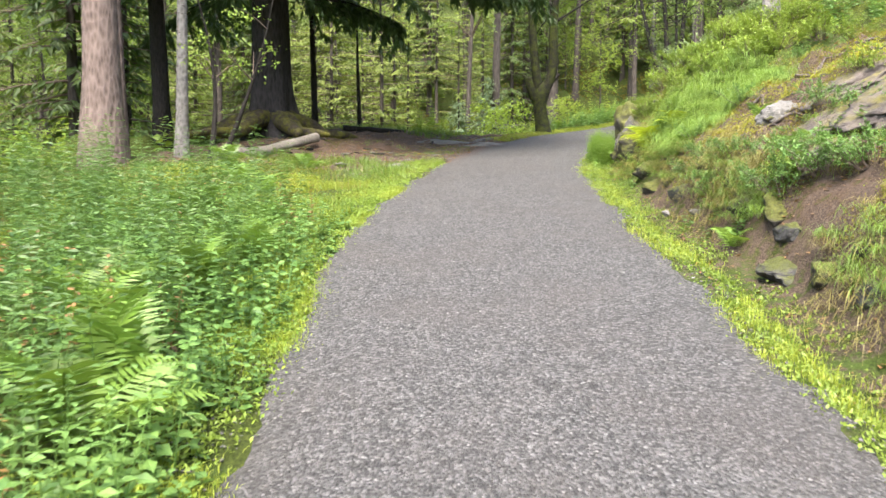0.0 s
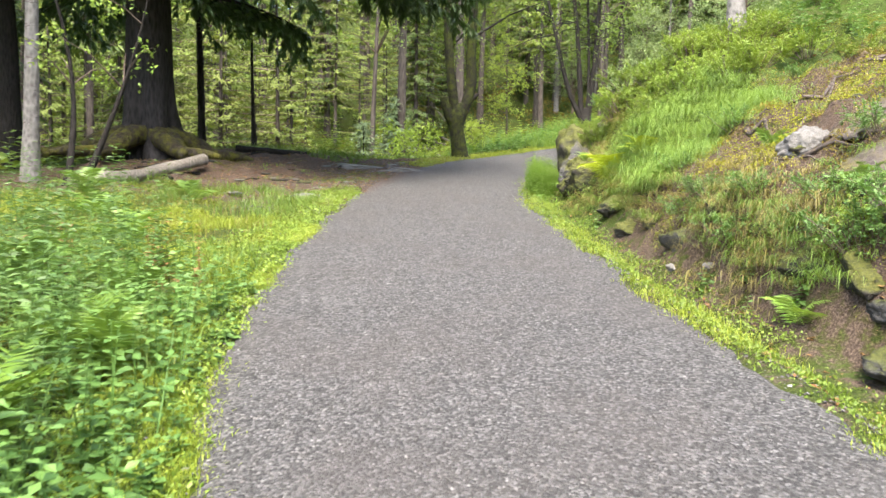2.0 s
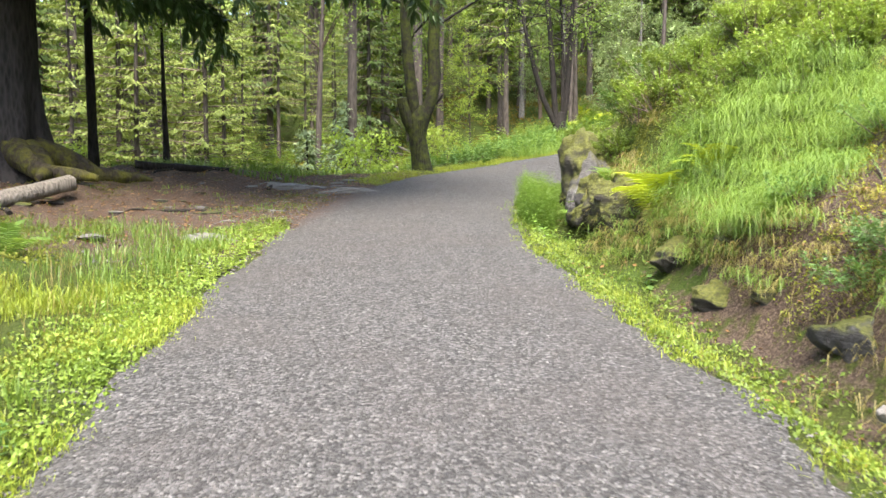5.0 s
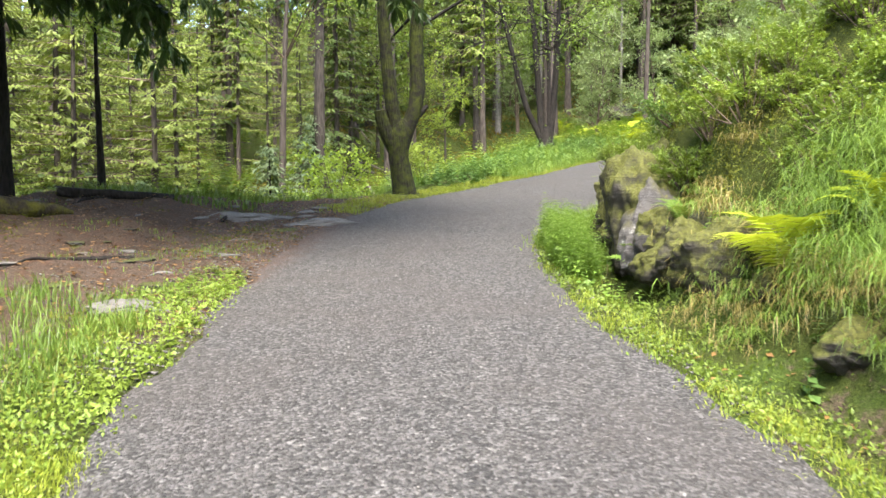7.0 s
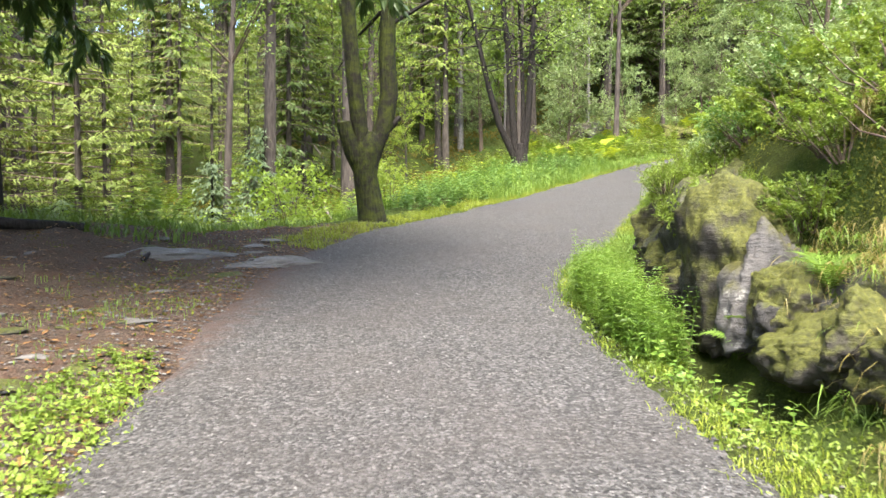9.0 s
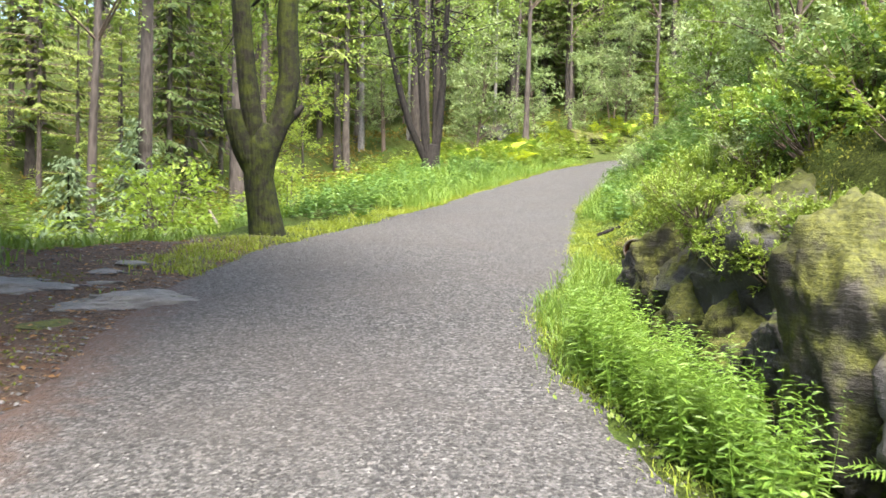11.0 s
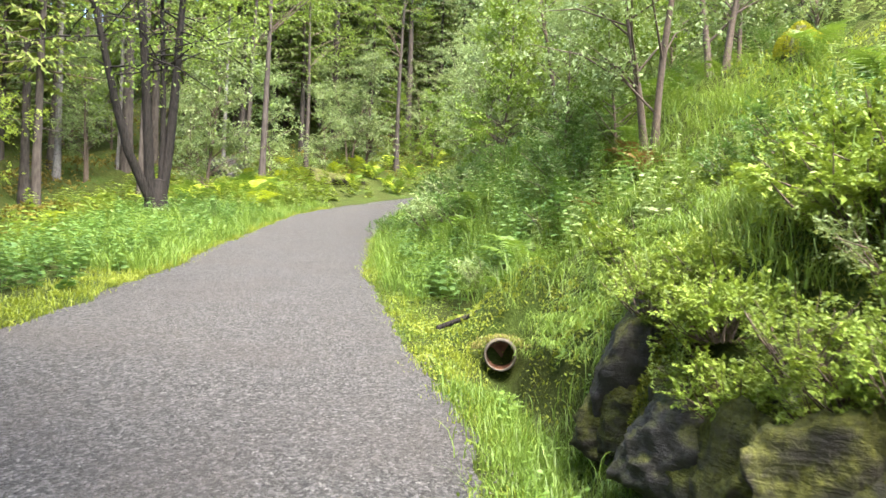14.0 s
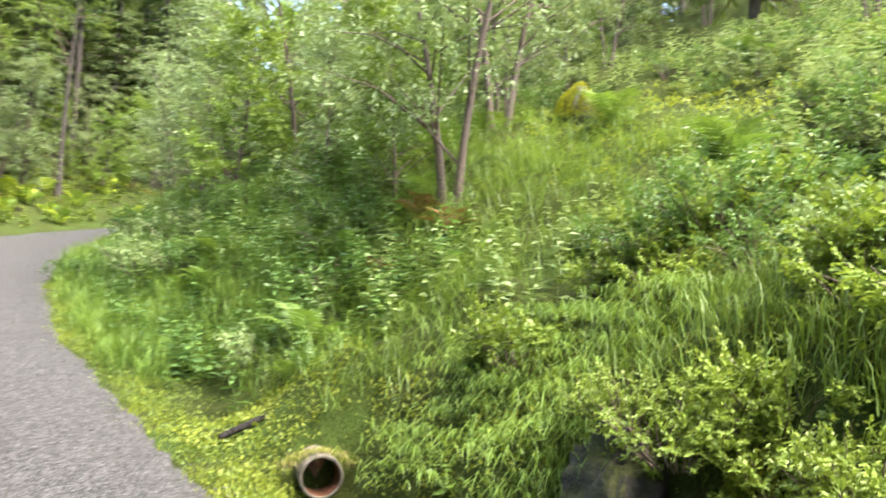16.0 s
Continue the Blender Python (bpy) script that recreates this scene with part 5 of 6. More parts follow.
def make_fern(x, y, fronds, meshes, label, group, size=1.0, turn=0.0, rise=0.0, sink=0.03):
    ob = thing("fern", x, y, ground_at(x, y) - sink, label, "fern", group, turn)
    ob.scale = (size,) * 3
    rng = np.random.default_rng(int(abs(x * 91 + y * 37)) + 1)
    for k in range(fronds):
        part("frond", meshes[k % len(meshes)], ob, m=pose(0, 0, 0, rng.uniform(-15, 15), -rng.uniform(15, 50) - rise, 360 * k / fronds + rng.uniform(-18, 18)))
    return ob


FR = [frond_mesh(M_FERN, s) for s in (1, 2, 3)]
FY = [frond_mesh(M_FERN_YELLOW, s) for s in (4, 5)]
FP = [frond_mesh(M_FERN, s) for s in (8, 9)]
FD = [frond_mesh(M_FERN_DRY, s) for s in (6, 7)]
for x, y, s in [(-1.5, 3.35, 0.95), (-1.95, 2.7, 0.8), (-2.1, 5.2, 0.9), (-1.75, 6.9, 0.85), (-2.5, 8.3, 0.9), (-2.2, 10.2, 0.75), (-2.9, 11.6, 0.8), (-3.4, 12.9, 0.7), (-2.2, 13.2, 0.6)]:
    make_fern(x, y, 9, FR, "green fern with arching fronds among the herbs", "ferns by the herb bed", s, x * 50)
for x, y, s in [(-1.62, 5.5, 0.85), (-1.5, 6.6, 0.75), (-1.9, 4.4, 0.9), (-1.7, 7.8, 0.7)]:
    make_fern(x, y, 7, FP, "upright pale green fern at the edge of the herbs", "ferns by the herb bed", s, y * 60, 20)
make_fern(-1.45, 3.75, 6, FP, "fern with pale yellow-green fronds near the path", "", 0.95, 20, 22)
make_fern(3.16, 12.75, 12, FY, "bright yellow fern jutting from the bank", "", 0.84, 10, -6, -0.04)
make_fern(3.42, 12.35, 8, FY, "yellowing fern on the bank", "", 0.55, 60, -8, -0.08)
rng_f = np.random.default_rng(23)
for yr, dr, side, n, kind, lab, grp, smin, smax in [
        ((6.5, 14), (0.5, 2.0), 1, 10, FR, "small green fern on the bank", "ferns on the bank", 0.25, 0.5),
        ((14.5, 16), (0.5, 1.0), 1, 4, FR, "green fern at the foot of the crag", "ferns at the crag", 0.4, 0.6),
        ((22.6, 29), (0.8, 5), 1, 26, FR, "green fern on the overgrown slope", "ferns on the slope", 0.5, 0.9),
        ((17, 24), (3.5, 8), 1, 12, FR, "green fern on the upper slope", "ferns on the upper slope", 0.5, 0.9),
        ((33, 40), (0.5, 7), -1, 44, FR + FY + FY, "yellow-green fern on the hillside at the bend", "ferns at the bend", 0.8, 1.3),
        ((24, 32), (0.5, 3), -1, 8, FR, "green fern beside the upper path", "ferns by the upper path", 0.4, 0.7)]:
    for x, y, _ in beside(rng_f.uniform(*yr, n), rng_f.uniform(*dr, n), side):
        make_fern(float(x), float(y), 8, kind, lab, grp, float(rng_f.uniform(smin, smax)), float(rng_f.uniform(0, 360)))
for x, y, s in [(8.8, 20.8, 0.55), (9.3, 21.3, 0.55), (8.7, 21.4, 0.45)]:
    make_fern(x, y, 9, FD, "withered brown fern on the slope", "withered ferns", s, x * 70)


def shrub_meshes(radius, tall, leaves, size, leaf, seed):
    """A low shrub: stems with side twigs, leaves set along the twigs, denser outside."""
    rng = np.random.default_rng(seed)
    st, lf = Geo(), Geo()
    twigs = []
    for _ in range(20):
        a, rr = rng.uniform(0, 6.28), radius * math.sqrt(rng.uniform(0.02, 1))
        e = np.array([rr * math.cos(a), rr * math.sin(a), tall * rng.uniform(0.55, 1.05) * (1 - 0.4 * (rr / radius) ** 2)])
        o = np.array([0.3 * e[0], 0.3 * e[1], -0.06])
        st.tube([o, (o + e) / 2 + rng.normal(0, 0.03, 3), e], [0.007, 0.005, 0.002], 4, closed_end=False)
        for q in rng.uniform(0.4, 1.0, 6):
            b = o * (1 - q) + e * q
            twigs.append((b, b + unit(rng.normal(0, 1, 3) + [0.8 * math.cos(a), 0.8 * math.sin(a), 0.5]) * radius * rng.uniform(0.18, 0.38)))
    o, e = (np.array([t[i] for t in twigs]) for i in (0, 1))
    per = leaves // len(o)
    q = np.tile(np.linspace(0.1, 1, per), len(o))[:, None]
    o, e = np.repeat(o, per, 0), np.repeat(e, per, 0)
    n = len(o)
    side = np.tile(np.where(np.arange(per) % 2, 1.0, -1.0), len(e) // per)[:, None]
    d = unit(e - o)
    ahead = d * 0.6 + side * np.cross(d, [0, 0, 1.0]) + rng.normal(0, 0.35, (n, 3))
    lf.leaves(LEAF, LEAF_F, o * (1 - q) + e * q + rng.normal(0, 0.006, (n, 3)), ahead, rng.normal(0, 0.35, (n, 3)) + [0, 0, 1], size * rng.uniform(0.6, 1.25, n))
    return st.mesh("stems", M_TWIG, True), lf.mesh("foliage", leaf)


SHRUBS = [shrub_meshes(0.42, 0.42, 1900, 0.036, M_BILBERRY, s) for s in (1, 2)] + [shrub_meshes(0.38, 0.36, 1700, 0.034, M_HERB, 3), shrub_meshes(0.5, 0.45, 2200, 0.04, M_LEAF_SILVER, 4),
          shrub_meshes(0.5, 0.36, 2600, 0.038, M_BILBERRY, 5), shrub_meshes(0.55, 0.45, 2200, 0.036, M_HERB, 6)]


def make_shrub(x, y, kind, label, group, size, turn, z=None):
    ob = thing("shrub", x, y, (ground_at(x, y) if z is None else z), label, "shrub", group, turn)
    ob.scale = (size,) * 3
    tagged(part("twig_work", SHRUBS[kind][0], ob), kind="stuff")
    tagged(part("foliage", SHRUBS[kind][1], ob), kind="stuff")


rng_s = np.random.default_rng(29)
for yr, dr, n, kinds, lab, grp, s0, s1 in [
        ((12.6, 16.0), (1.15, 3.4), 46, (0, 1, 4), "yellow-green bilberry shrub on top of the bank", "bilberry on the bank", 0.6, 1.1),
        ((15.0, 21.6), (1.2, 3.6), 84, (0, 4, 4, 3, 5), "bilberry shrub overhanging the crag", "bilberry on the crag", 0.6, 1.1),
        ((15.3, 20.6), (0.95, 1.2), 26, (4, 4, 1), "bilberry shrub hanging from the mossy crag", "bilberry hanging on the crag", 0.5, 0.8),
        ((3, 12), (0.75, 4.8), 64, (2, 5, 5, 0), "dark green heather shrub on the bank", "shrubs on the bank", 0.4, 0.85),
        ((17, 24.5), (1.8, 8), 96, (3, 5, 0, 5), "pale green shrub on the slope", "shrubs on the slope", 0.7, 1.2),
        ((22.8, 31), (0.9, 7), 60, (3, 5, 2), "green shrub beside the upper path", "shrubs beside the upper path", 0.8, 1.4)]:
    for x, y, _ in off_soil(open_ground(beside(rng_s.uniform(*yr, n), rng_s.uniform(*dr, n), 1), True), n):
        make_shrub(float(x), float(y), int(rng_s.choice(kinds)), lab, grp, float(rng_s.uniform(s0, s1)), float(rng_s.uniform(0, 360)))
for x, y, _ in beside(rng_s.uniform(15.6, 20.4, 46), rng_s.uniform(0.72, 1.1, 46), 1):
    make_shrub(float(x), float(y), int(rng_s.choice((4, 4, 1, 0))), "bilberry shrub rooted on a ledge of the crag", "bilberry on the ledges", float(rng_s.uniform(0.4, 0.66)), float(rng_s.uniform(0, 360)), float(path_z(x, y) + rng_s.uniform(0.5, 0.85)))
for x, y, s in [(3.0, 7.35, 0.8), (3.25, 7.0, 0.9), (3.15, 7.9, 0.6), (3.4, 6.6, 0.8), (3.0, 9.9, 0.6), (3.1, 8.9, 0.5), (3.3, 11.0, 0.5), (3.9, 6.3, 0.8)]:
    make_shrub(x, y, 5, "dark green heather clump above the ditch", "heather at the bank's foot", s, x * 77 + y * 31)
for x, y, s in [(10.2, 32.2, 1.2), (10.7, 32.9, 1.1), (9.6, 31.9, 1.0), (12.6, 29.2, 1.3), (12.0, 28.2, 1.2)]:
    make_shrub(x, y, 2, "dark green shrub at the path's edge", "shrubs at the upper verge", s, x * 40)


# ---------------------------------------------------------------- rocks and wood
def rock_mesh(name, sx, sy, sz, seed, material, cut=0.5, detail=3):
    """An angular stone: a rounded block cut by planes and roughened."""
    rng = np.random.default_rng(seed)
    bm = bmesh.new()
    bmesh.ops.create_icosphere(bm, subdivisions=detail, radius=1.0)
    planes = [(Vector(unit(rng.normal(0, 1, 3))), rng.uniform(cut, 0.9)) for _ in range(9)]
    off = Vector(rng.uniform(-9, 9, 3))
    for v in bm.verts:
        p = v.co.copy()
        for n, d in planes:
            e = p.dot(n) - d
            if e > 0:
                p -= n * e * 0.92
        k = noise.fractal(p * 1.5 + off, 0.7, 2.1, 5) * 0.20 - abs(noise.noise(p * 3.1 + off)) * 0.14 - abs(noise.noise(p * 7.3 + off)) * 0.07 + noise.noise(p * 15.0 + off) * 0.02
        p *= 1 + k
        v.co = Vector((p.x * sx, p.y * sy, p.z * sz))
    me = bpy.data.meshes.new(name)
    bm.to_mesh(me)
    bm.free()
    me.materials.append(material)
    me.polygons.foreach_set("use_smooth", [detail > 3] * len(me.polygons))
    return me


def rock(name, x, y, z, sx, sy, sz, seed, material, label, turn=0, tilt=(0, 0), category="rock", group="", cut=0.45, detail=5):
    ob = new(name, rock_mesh(name, sx, sy, sz, seed, material, cut, detail))
    ob.matrix_basis = pose(x, y, z, tilt[0], tilt[1], turn)
    return tagged(ob, label, category, group)


rock("boulder", 3.76, 9.2, 2.0, 0.34, 0.26, 0.22, 3, M_PALE_ROCK, "pale grey boulder lying on the brown bank", 20, (10, -14), cut=0.62)
rock("slab_rock", 2.85, 6.4, 0.66, 0.60, 0.42, 0.2, 4, M_ROCK, "flat grey layered slab at the foot of the bank", 10, (0, -6), cut=0.4)
rock("slab_rock", 3.05, 6.55, 0.88, 0.45, 0.35, 0.12, 5, M_ROCK, "grey slab resting on a lower one", 40, (4, -10), cut=0.4)
rock("ledge_rock", 3.35, 7.6, 1.15, 0.5, 0.6, 0.28, 6, M_ROCK, "dark rock ledge showing through the bank", 25, cut=0.4)
rock("ledge_rock", 3.6, 8.3, 1.30, 0.45, 0.5, 0.25, 7, M_ROCK, "grey rock breaking through the bank's soil", 60, cut=0.4)
rock("crag_rock", 3.42, 15.2, 1.95, 0.40, 0.42, 0.68, 8, M_MOSS_ROCK, "upright crag with a yellow-brown moss cap", 15, (0, 6), group="crag rocks", cut=0.5)
rock("crag_rock", 3.42, 14.72, 1.85, 0.36, 0.34, 0.58, 18, M_LICHEN_ROCK, "upright dark crag streaked with white lichen", -25, (0, 8), group="crag rocks", cut=0.45)
rock("crag_rock", 3.52, 14.15, 1.7, 0.40, 0.42, 0.5, 13, M_ROCK, "dark overhung crag behind a yellow fern", 10, group="crag rocks", cut=0.5)
rock("crag_rock", 4.0, 16.2, 2.1, 0.46, 0.55, 0.72, 9, M_ROCK, "tall grey crag under overhanging shrubs", -20, (0, 8), group="crag rocks", cut=0.45)
rock("crag_rock", 4.45, 17.0, 2.0, 0.48, 0.5, 0.6, 10, M_MOSS_ROCK, "dark mossy crag above the ditch", 30, group="crag rocks", cut=0.45)
rock("crag_rock", 4.80, 17.62, 2.28, 0.42, 0.40, 0.60, 11, M_ROCK, "grey-black crag beside draped moss", -10, group="crag rocks", cut=0.42)
rock("crag_rock", 5.50, 18.74, 2.36, 0.38, 0.40, 0.50, 12, M_ROCK, "grey-black crag beside the culvert", 40, group="crag rocks", cut=0.45)
rng_g = np.random.default_rng(71)
for k, (x, y, z) in enumerate(beside(np.linspace(13.7, 20.3, 19) + rng_g.uniform(-0.1, 0.1, 19), np.full(19, 0.78) + rng_g.uniform(-0.08, 0.1, 19), 1)):
    x, y, z = float(x), float(y), float(path_z(x, y)) + float(rng_g.uniform(0.1, 0.34))
    rock("crag_rock", x, y, z, *(float(q) for q in rng_g.uniform((0.24, 0.28, 0.28), (0.36, 0.42, 0.46))), 500 + k, M_ROCK if k % 4 == 3 else M_MOSS_ROCK, "dark broken crag with mossy ledges above the ditch", float(rng_g.uniform(0, 360)), (float(rng_g.uniform(-12, 12)), float(rng_g.uniform(-12, 12))), group="crag rocks", cut=0.42)
for k, (x, y, sx, sy, sz, tilt) in enumerate([(3.75, 8.2, 0.62, 0.5, 0.13, -30), (4.35, 8.75, 0.75, 0.55, 0.14, -28), (4.05, 7.35, 0.7, 0.6, 0.14, -30), (4.8, 7.9, 0.8, 0.6, 0.15, -26), (3.35, 7.4, 0.4, 0.5, 0.13, -35), (4.55, 6.5, 0.8, 0.55, 0.15, -28), (5.0, 9.4, 0.6, 0.4, 0.12, -24)]):
    rock("bedrock_slab", x, y, ground_at(x, y) - 0.06, sx, sy, sz, 400 + k, M_SLAB_ROCK, "brown-grey weathered bedrock slab lying along the bank", (k % 3) * 9 - 9, (3, tilt), group="bedrock slabs on the bank", cut=0.6)
rock("white_stone", 4.22, 17.05, 2.04, 0.05, 0.05, 0.045, 14, M_PALE_ROCK, "small white quartz stone on the dark crag", detail=2)
rng_r = np.random.default_rng(37)
for k, (x, y, z) in enumerate(beside(np.linspace(5.0, 13.6, 16) + rng_r.uniform(-0.25, 0.25, 16), rng_r.uniform(0.72, 1.0, 16), 1)):
    s = rng_r.uniform(0.09, 0.22)
    rock("bank_rock", float(x), float(y), float(z) - 0.05, s * 0.9, s * 1.3, s * 0.8, 300 + k, M_MOSS_ROCK if k % 3 else M_ROCK, "dark mossy rock jutting from the bank's foot", float(rng_r.uniform(0, 360)), group="rocks at the bank's foot", detail=4)
for k, (x, y, z) in enumerate(beside(rng_r.uniform(5.5, 12.5, 16), rng_r.uniform(1.3, 4.5, 16), 1)):
    s = rng_r.uniform(0.08, 0.26)
    rock("bank_rock", float(x), float(y), float(z) - 0.3 * s, s * 1.3, s, s * 0.55, 330 + k, M_ROCK if k % 2 else M_MOSS_ROCK, "grey rock showing through the bank's soil", float(rng_r.uniform(0, 360)), group="rocks on the bank", detail=4)
for k, (x, y, z) in enumerate(beside(rng_r.uniform(17.2, 19.6, 14), rng_r.uniform(0.35, 0.75, 14), 1)):
    s = rng_r.uniform(0.04, 0.12)
    rock("ditch_stone", float(x), float(y), float(z) + 0.01, s * 1.3, s, s * 0.7, 100 + k, M_ROCK, "wet grey stone in the ditch", float(rng_r.uniform(0, 360)), group="stones in the ditch", detail=2)
for k, (x, y, z) in enumerate(beside(rng_r.uniform(13.6, 20.5, 60), rng_r.uniform(0.2, 4.0, 60), -1)):
    s = rng_r.uniform(0.04, 0.15)
    rock("flat_stone", float(x), float(y), float(z) + 0.0, s * 1.6, s, s * 0.25, 140 + k, M_PALE_ROCK if k % 2 else M_ROCK, "flat grey stone in the trodden soil", float(rng_r.uniform(0, 360)), group="stones in the clearing", detail=2)
rock("flat_bedrock", 1.15, 19.35, path_z(1.15, 19.35) - 0.06, 0.75, 0.32, 0.10, 190, M_PALE_ROCK, "long flat pale bedrock at the path's edge", 20, cut=0.6)
rock("flat_bedrock", -0.1, 20.0, ground_at(-0.1, 20.0) - 0.03, 1.0, 0.35, 0.10, 191, M_PALE_ROCK, "low bedrock ridge across the clearing", 5, cut=0.6)
rock("flat_bedrock", -0.75, 14.4, ground_at(-0.75, 14.4), 0.30, 0.2, 0.07, 192, M_PALE_ROCK, "flat pale stone in the trodden soil", 5, cut=0.6)
rock("bank_stone", 2.72, 8.95, 0.98, 0.07, 0.06, 0.05, 193, M_PALE_ROCK, "small pale stone at the foot of the bank", detail=2)
rock("bank_stone", 2.45, 9.1, 0.95, 0.05, 0.05, 0.04, 194, M_PALE_ROCK, "small pale stone at the foot of the bank", detail=2)
rock("ochre_crag", 20.9, 42.1, ground_at(20.9, 42.1) - 0.3, 1.7, 1.3, 0.9, 195, M_MOSS_ROCK, "ochre mossy crag on the far hillside", 15)
rock("far_boulder", 16.8, 43.6, ground_at(16.8, 43.6) + 0.2, 0.8, 0.8, 0.85, 196, M_ROCK, "dark rounded boulder on the far hillside", 15)


def bent_stick(name, pts, r0, r1, material, label, category, group="", sides=8):
    pts = np.array(pts, float)
    t = np.linspace(0, 1, len(pts))
    q = np.linspace(0, 1, max(10, 4 * len(pts)))
    p = np.column_stack([np.interp(q, t, pts[:, i]) for i in range(3)])
    g = Geo().tube(p, r0 + (r1 - r0) * q, sides, 0.09)
    a = np.arange(sides)
    g.put(g.v[0][:sides], [tuple(a[::-1])])
    return tagged(new(name, g.mesh(name, material, True)), label, category, group)


bent_stick("fallen_log", [(-3.75, 13.7, ground_at(-3.75, 13.7) + 0.06), (-3.3, 15.0, ground_at(-3.3, 15) + 0.09), (-2.58, 16.75, 1.98)], 0.10, 0.10, M_DEADWOOD, "weathered grey fallen log leaning by the roots", "log", sides=12)
bent_stick("fallen_log", [(-2.5, 20.6, ground_at(-2.5, 20.6) + 0.05), (-1.0, 20.9, ground_at(-1, 20.9) + 0.06)], 0.07, 0.05, M_DARK_BARK, "dark rotting log on the clearing's edge", "log")
rng_k = np.random.default_rng(43)
for k in range(34):
    y0, d0 = rng_k.uniform(6, 11.5), rng_k.uniform(1.0, 3.6)
    p = beside(y0 + np.linspace(0, rng_k.uniform(-1.3, 1.3), 6), d0 + np.linspace(0, rng_k.uniform(-0.5, 1.0), 6) + 0.06 * rng_k.normal(size=6), 1)
    p[:, 2] += 0.012
    bent_stick("bare_root", p, rng_k.uniform(0.01, 0.034), 0.005, M_ROOT, "bare grey root crossing the bank's soil", "root", "roots on the bank", 6)
for k in range(9):
    y0, d0 = rng_k.uniform(14.5, 19), rng_k.uniform(0.5, 3.5)
    p = beside(y0 + np.linspace(0, rng_k.uniform(-0.8, 0.8), 6), d0 + np.linspace(0, rng_k.uniform(0.4, 1.5), 6), -1)
    p[:, 2] += 0.01
    bent_stick("bare_root", p, 0.03, 0.008, M_DARK_BARK, "thin root in the trodden clearing", "root", "roots in the clearing", 6)
for k in range(10):
    x, y = rng_k.uniform(2, 9), rng_k.uniform(32, 44)
    a, ln = rng_k.uniform(0, 3.1), rng_k.uniform(1.5, 4)
    x2, y2 = x + ln * math.cos(a), y + ln * math.sin(a)
    bent_stick("fallen_branch", [(x, y, ground_at(x, y) + 0.15), ((x + x2) / 2, (y + y2) / 2, max(ground_at(x, y), ground_at(x2, y2)) + 0.45), (x2, y2, ground_at(x2, y2) + 0.15)], 0.05, 0.02, M_DEADWOOD, "dead grey branch lying in the wood", "branch", "fallen branches", 6)


def build_culvert(x, y, z, ahead):
    ob = thing("culvert_pipe", x, y, z, "short concrete culvert pipe with a rusty inside", "pipe")
    outer, inner, ln = 0.132, 0.112, 0.9
    d = Vector(ahead).normalized()
    m = d.to_track_quat("X", "Z").to_matrix().to_4x4()
    a = np.linspace(0, 2 * np.pi, 28, endpoint=False)
    for name, mat, prof in (("shell", M_PIPE, [(-ln, outer), (0.0, outer), (0.012, outer - 0.012), (0.0, inner)]), ("lining", M_RUST, [(0.0, inner - 0.001), (-0.2, inner - 0.001), (-0.21, 0.0)])):
        v = np.array([[(px, r * math.cos(t), r * math.sin(t)) for t in a] for px, r in prof])
        n = len(prof)
        i, j = np.meshgrid(np.arange(n - 1), np.arange(28), indexing="ij")
        k = (j + 1) % 28
        f = np.stack([i * 28 + j, i * 28 + k, (i + 1) * 28 + k, (i + 1) * 28 + j], -1).reshape(-1, 4)
        part(name, Geo().put(v.reshape(-1, 3), f).mesh(name, mat, True), ob, m=m)


build_culvert(6.44, 20.60, 2.24, (-0.76, -0.65, -0.06))
lip = np.linspace(-0.2, 0.2, 11)
lip = np.column_stack([6.52 + 0.65 * lip, 20.67 - 0.76 * lip, 2.385 - 1.9 * lip ** 2])
grass("hanging_grass", lip[::2], 22, 0.17, 0.004, M_GRASS_DRY, "straw-coloured grass hanging over the pipe's mouth", spread=0.03, fall=(-0.76, -0.65, 0), anywhere=True)
grass("hanging_grass", lip[1::2], 22, 0.16, 0.004, M_GRASS_YELLOW, "yellow-green grass hanging over the pipe's mouth", spread=0.03, fall=(-0.76, -0.65, 0), anywhere=True)
bent_stick("old_plank", [(6.45, 21.35, 2.40), (6.85, 21.12, 2.58), (7.15, 20.95, 2.64)], 0.022, 0.018, M_DARK_BARK, "dark rotten timber lying above the culvert", "timber")


def moss_tuft(x, y, z, rx, rz, label, name="mossy_stump", category="stump", core_name="stump", moss=M_MOSS_BRIGHT):
    rng = np.random.default_rng(3)
    n = 9000
    d = unit(rng.normal(0, 1, (n, 3)) * [1, 1, 0.9])
    d[:, 2] = np.abs(d[:, 2])
    lump = 1 + 0.12 * np.sin(4 * d[:, 0] + 2) * np.cos(5 * d[:, 1])
    at = d * [rx, rx * 0.8, rz] * lump[:, None]
    ob = thing(name, x, y, z, label, category)
    core = rock_mesh(core_name, rx * 0.95, rx * 0.76, rz * 0.95, 77, M_MOSS_ROCK, 0.85, 3)
    part(core_name, core, ob)
    part("moss", Geo().leaves(LEAF, LEAF_F, at, d + rng.normal(0, 0.7, (n, 3)), rng.normal(0, 0.5, (n, 3)) + [0, 0, 1], rng.uniform(0.014, 0.03, n)).mesh("moss", moss), ob, "thick yellow moss")


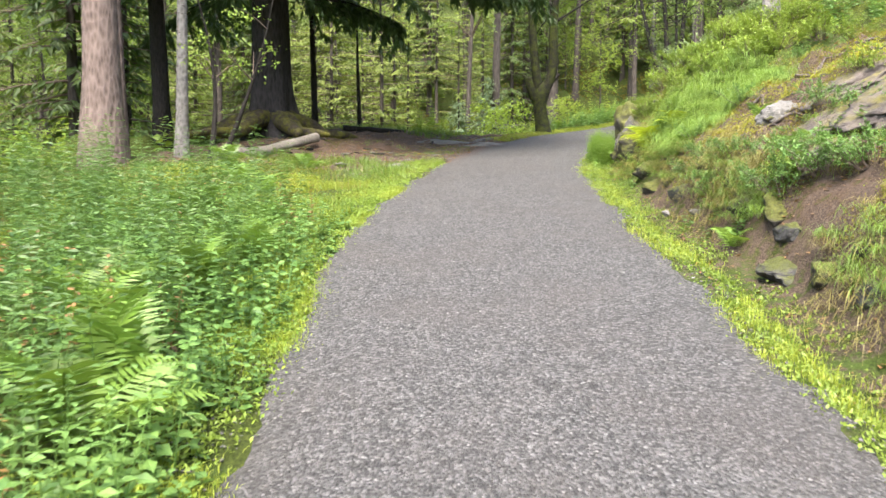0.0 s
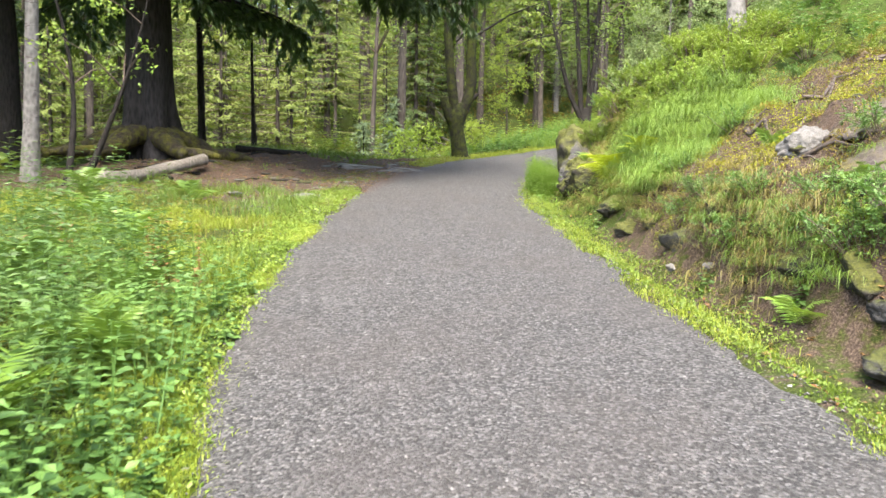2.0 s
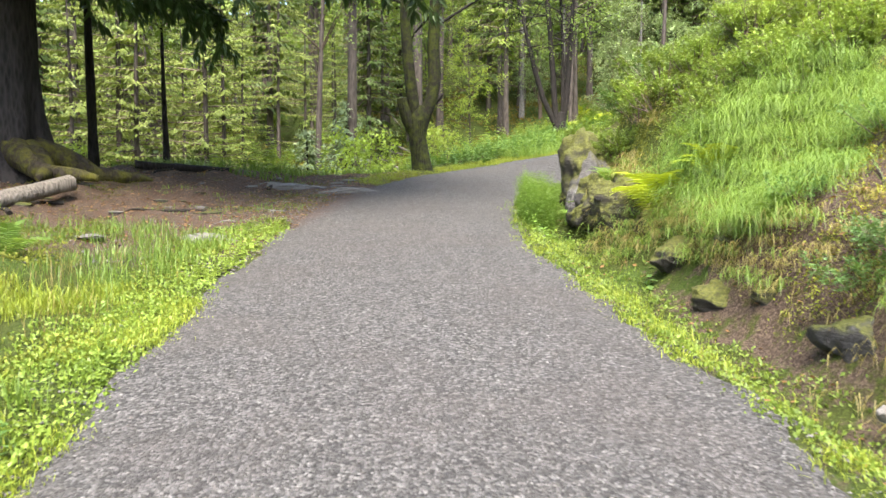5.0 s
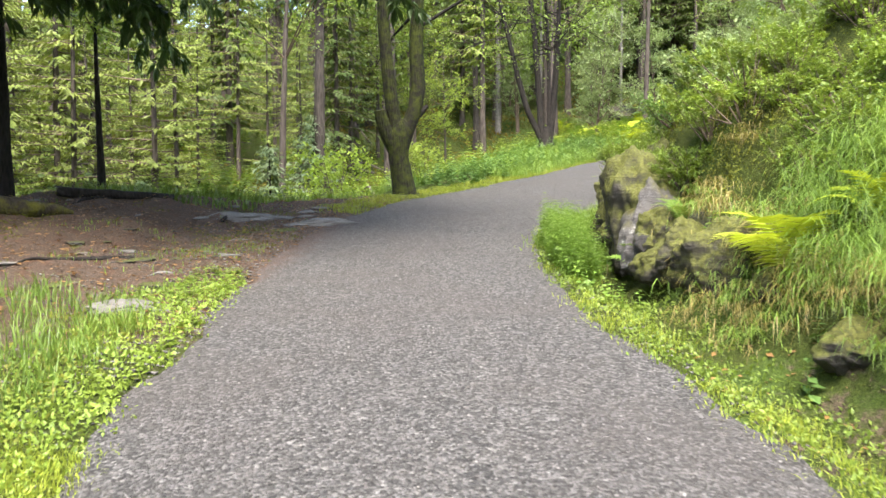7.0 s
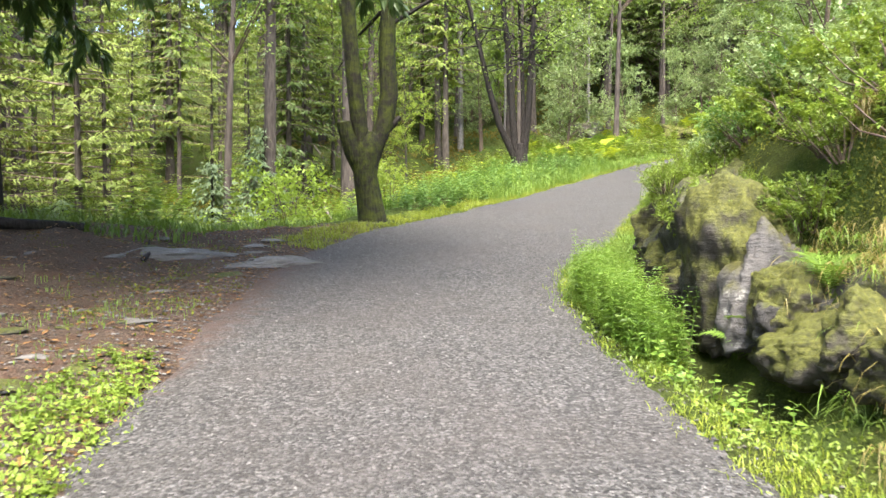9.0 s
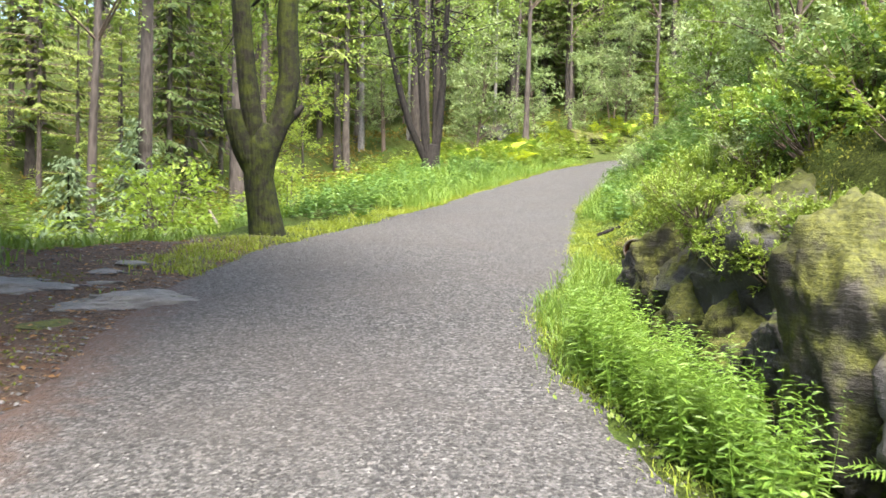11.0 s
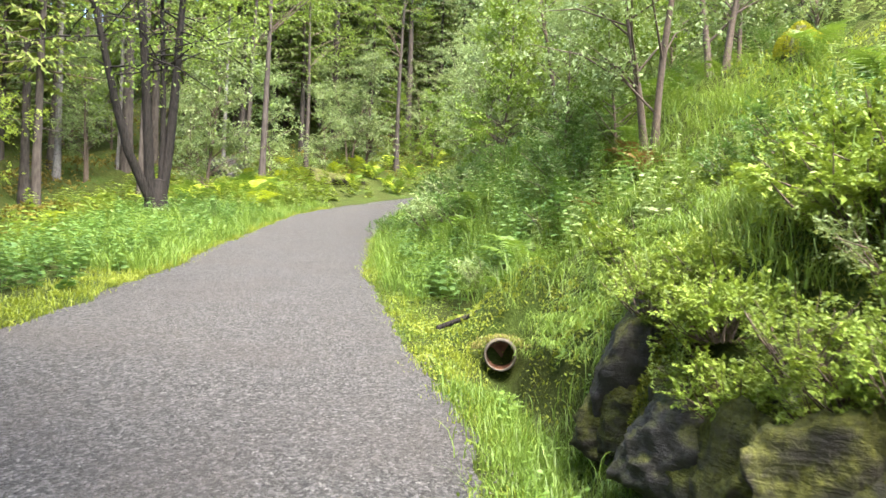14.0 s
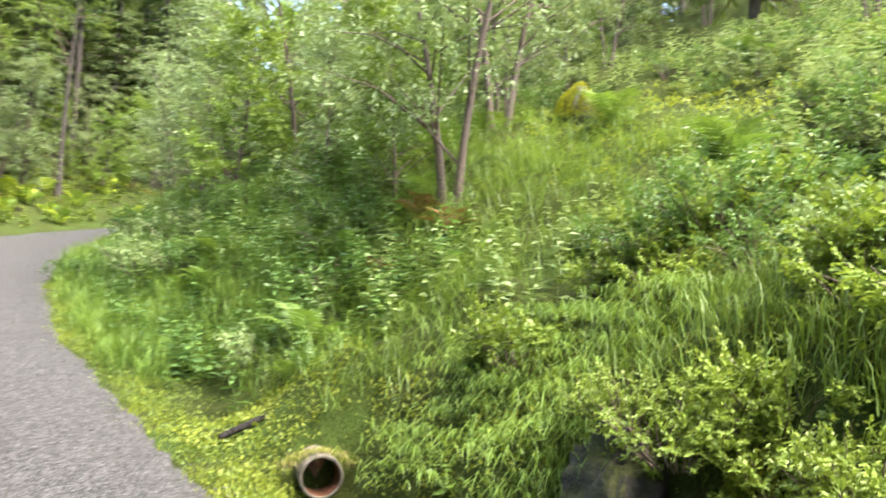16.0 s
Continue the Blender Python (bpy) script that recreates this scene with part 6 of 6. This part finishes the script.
moss_tuft(11.35, 20.25, ground_at(11.35, 20.25) - 0.05, 0.37, 0.42, "stump wrapped in thick yellow moss on the slope")
moss_tuft(5.14, 18.2, 1.95, 0.34, 0.78, "steep rock draped in yellow-brown moss below shrubs", "mossy_rock", "rock", "stone", M_MOSS)
moss_tuft(4.22, 16.6, 1.75, 0.30, 0.6, "low rock draped in yellow-brown moss beside the ditch", "mossy_rock", "rock", "stone", M_MOSS)


def pebbles(n, seed):
    """Loose stones on the gravel."""
    rng = np.random.default_rng(seed)
    y = rng.uniform(0.5, 24, n)
    k = np.abs(CEN[None, ::4, 1] - y[:, None]).argmin(1) * 4
    o = rng.uniform(-1.04, 1.04, n)
    p = CEN[k] + NOR[k] * (HWID[k] * o)[:, None] + rng.normal(0, 0.25, (n, 2)) * TAN[k]
    z = slope(p[:, 0], p[:, 1]) + 0.03 * (1 - o ** 2) + 0.012 * waves(p[:, 0] * 0.8, p[:, 1] * 0.8, 5) - 0.05 * np.clip((np.abs(o) - 0.93) / 0.07, 0, 1) + 0.002
    base = np.array([(1, 0, 0), (0.2, 0.9, 0.1), (-0.9, 0.3, 0), (-0.4, -0.8, 0.1), (0.1, 0.1, 0.6), (0, 0, -0.6)])
    f = [(0, 1, 4), (1, 2, 4), (2, 3, 4), (3, 0, 4), (1, 0, 5), (2, 1, 5), (3, 2, 5), (0, 3, 5)]
    a = rng.uniform(0, 6.28, n)
    g = Geo().leaves(base, f, np.column_stack([p, z]), np.column_stack([np.cos(a), np.sin(a), rng.normal(0, 0.2, n)]), rng.normal(0, 0.25, (n, 3)) + [0, 0, 1], 0.005 + 0.007 * rng.uniform(0, 1, n) ** 3)
    tagged(new("loose_gravel", g.mesh("loose_gravel", M_PEBBLE)), "loose grey gravel stones on the path", "gravel", kind="stuff")


pebbles(16000, 51)


def stray_gravel(n, seed):
    """Gravel kicked off the path over the trodden soil and the verges."""
    rng = np.random.default_rng(seed)
    p = np.vstack([beside(rng.uniform(12.5, 21.5, n), 1.6 * rng.uniform(0, 1, n) ** 1.6 - 0.1, -1), beside(rng.uniform(1, 14, n // 3), rng.uniform(-0.1, 0.3, n // 3), -1), beside(rng.uniform(1, 22, n // 3), rng.uniform(-0.1, 0.22, n // 3), 1)])
    base = np.array([(1, 0, 0), (0.2, 0.9, 0.1), (-0.9, 0.3, 0), (-0.4, -0.8, 0.1), (0.1, 0.1, 0.6), (0, 0, -0.6)])
    f = [(0, 1, 4), (1, 2, 4), (2, 3, 4), (3, 0, 4), (1, 0, 5), (2, 1, 5), (3, 2, 5), (0, 3, 5)]
    m = len(p)
    a = rng.uniform(0, 6.28, m)
    g = Geo().leaves(base, f, p + [0, 0, 0.004], np.column_stack([np.cos(a), np.sin(a), rng.normal(0, 0.2, m)]), rng.normal(0, 0.25, (m, 3)) + [0, 0, 1], 0.006 + 0.014 * rng.uniform(0, 1, m) ** 4)
    tagged(new("stray_gravel", g.mesh("stray_gravel", M_PEBBLE)), "stray grey gravel scattered beyond the path's edge", "gravel", kind="stuff")


stray_gravel(6000, 53)


def litter(n, seed):
    """Fallen leaves and bark flakes."""
    rng = np.random.default_rng(seed)
    p = np.vstack([beside(rng.uniform(13.5, 21, n), rng.uniform(-0.5, 4.5, n), -1), beside(rng.uniform(4, 13, n // 2), rng.uniform(0.0, 4, n // 2), 1)])
    a = rng.uniform(0, 6.28, len(p))
    g = Geo().leaves(LEAF, LEAF_F, p + [0, 0, 0.015], np.column_stack([np.cos(a), np.sin(a), rng.normal(0, 0.2, len(p))]), rng.normal(0, 0.25, (len(p), 3)) + [0, 0, 1], rng.uniform(0.02, 0.06, len(p)))
    tagged(new("leaf_litter", g.mesh("leaf_litter", M_FERN_DRY)), "brown leaf litter and bark flakes on the soil", "litter", kind="stuff")


litter(6000, 52)
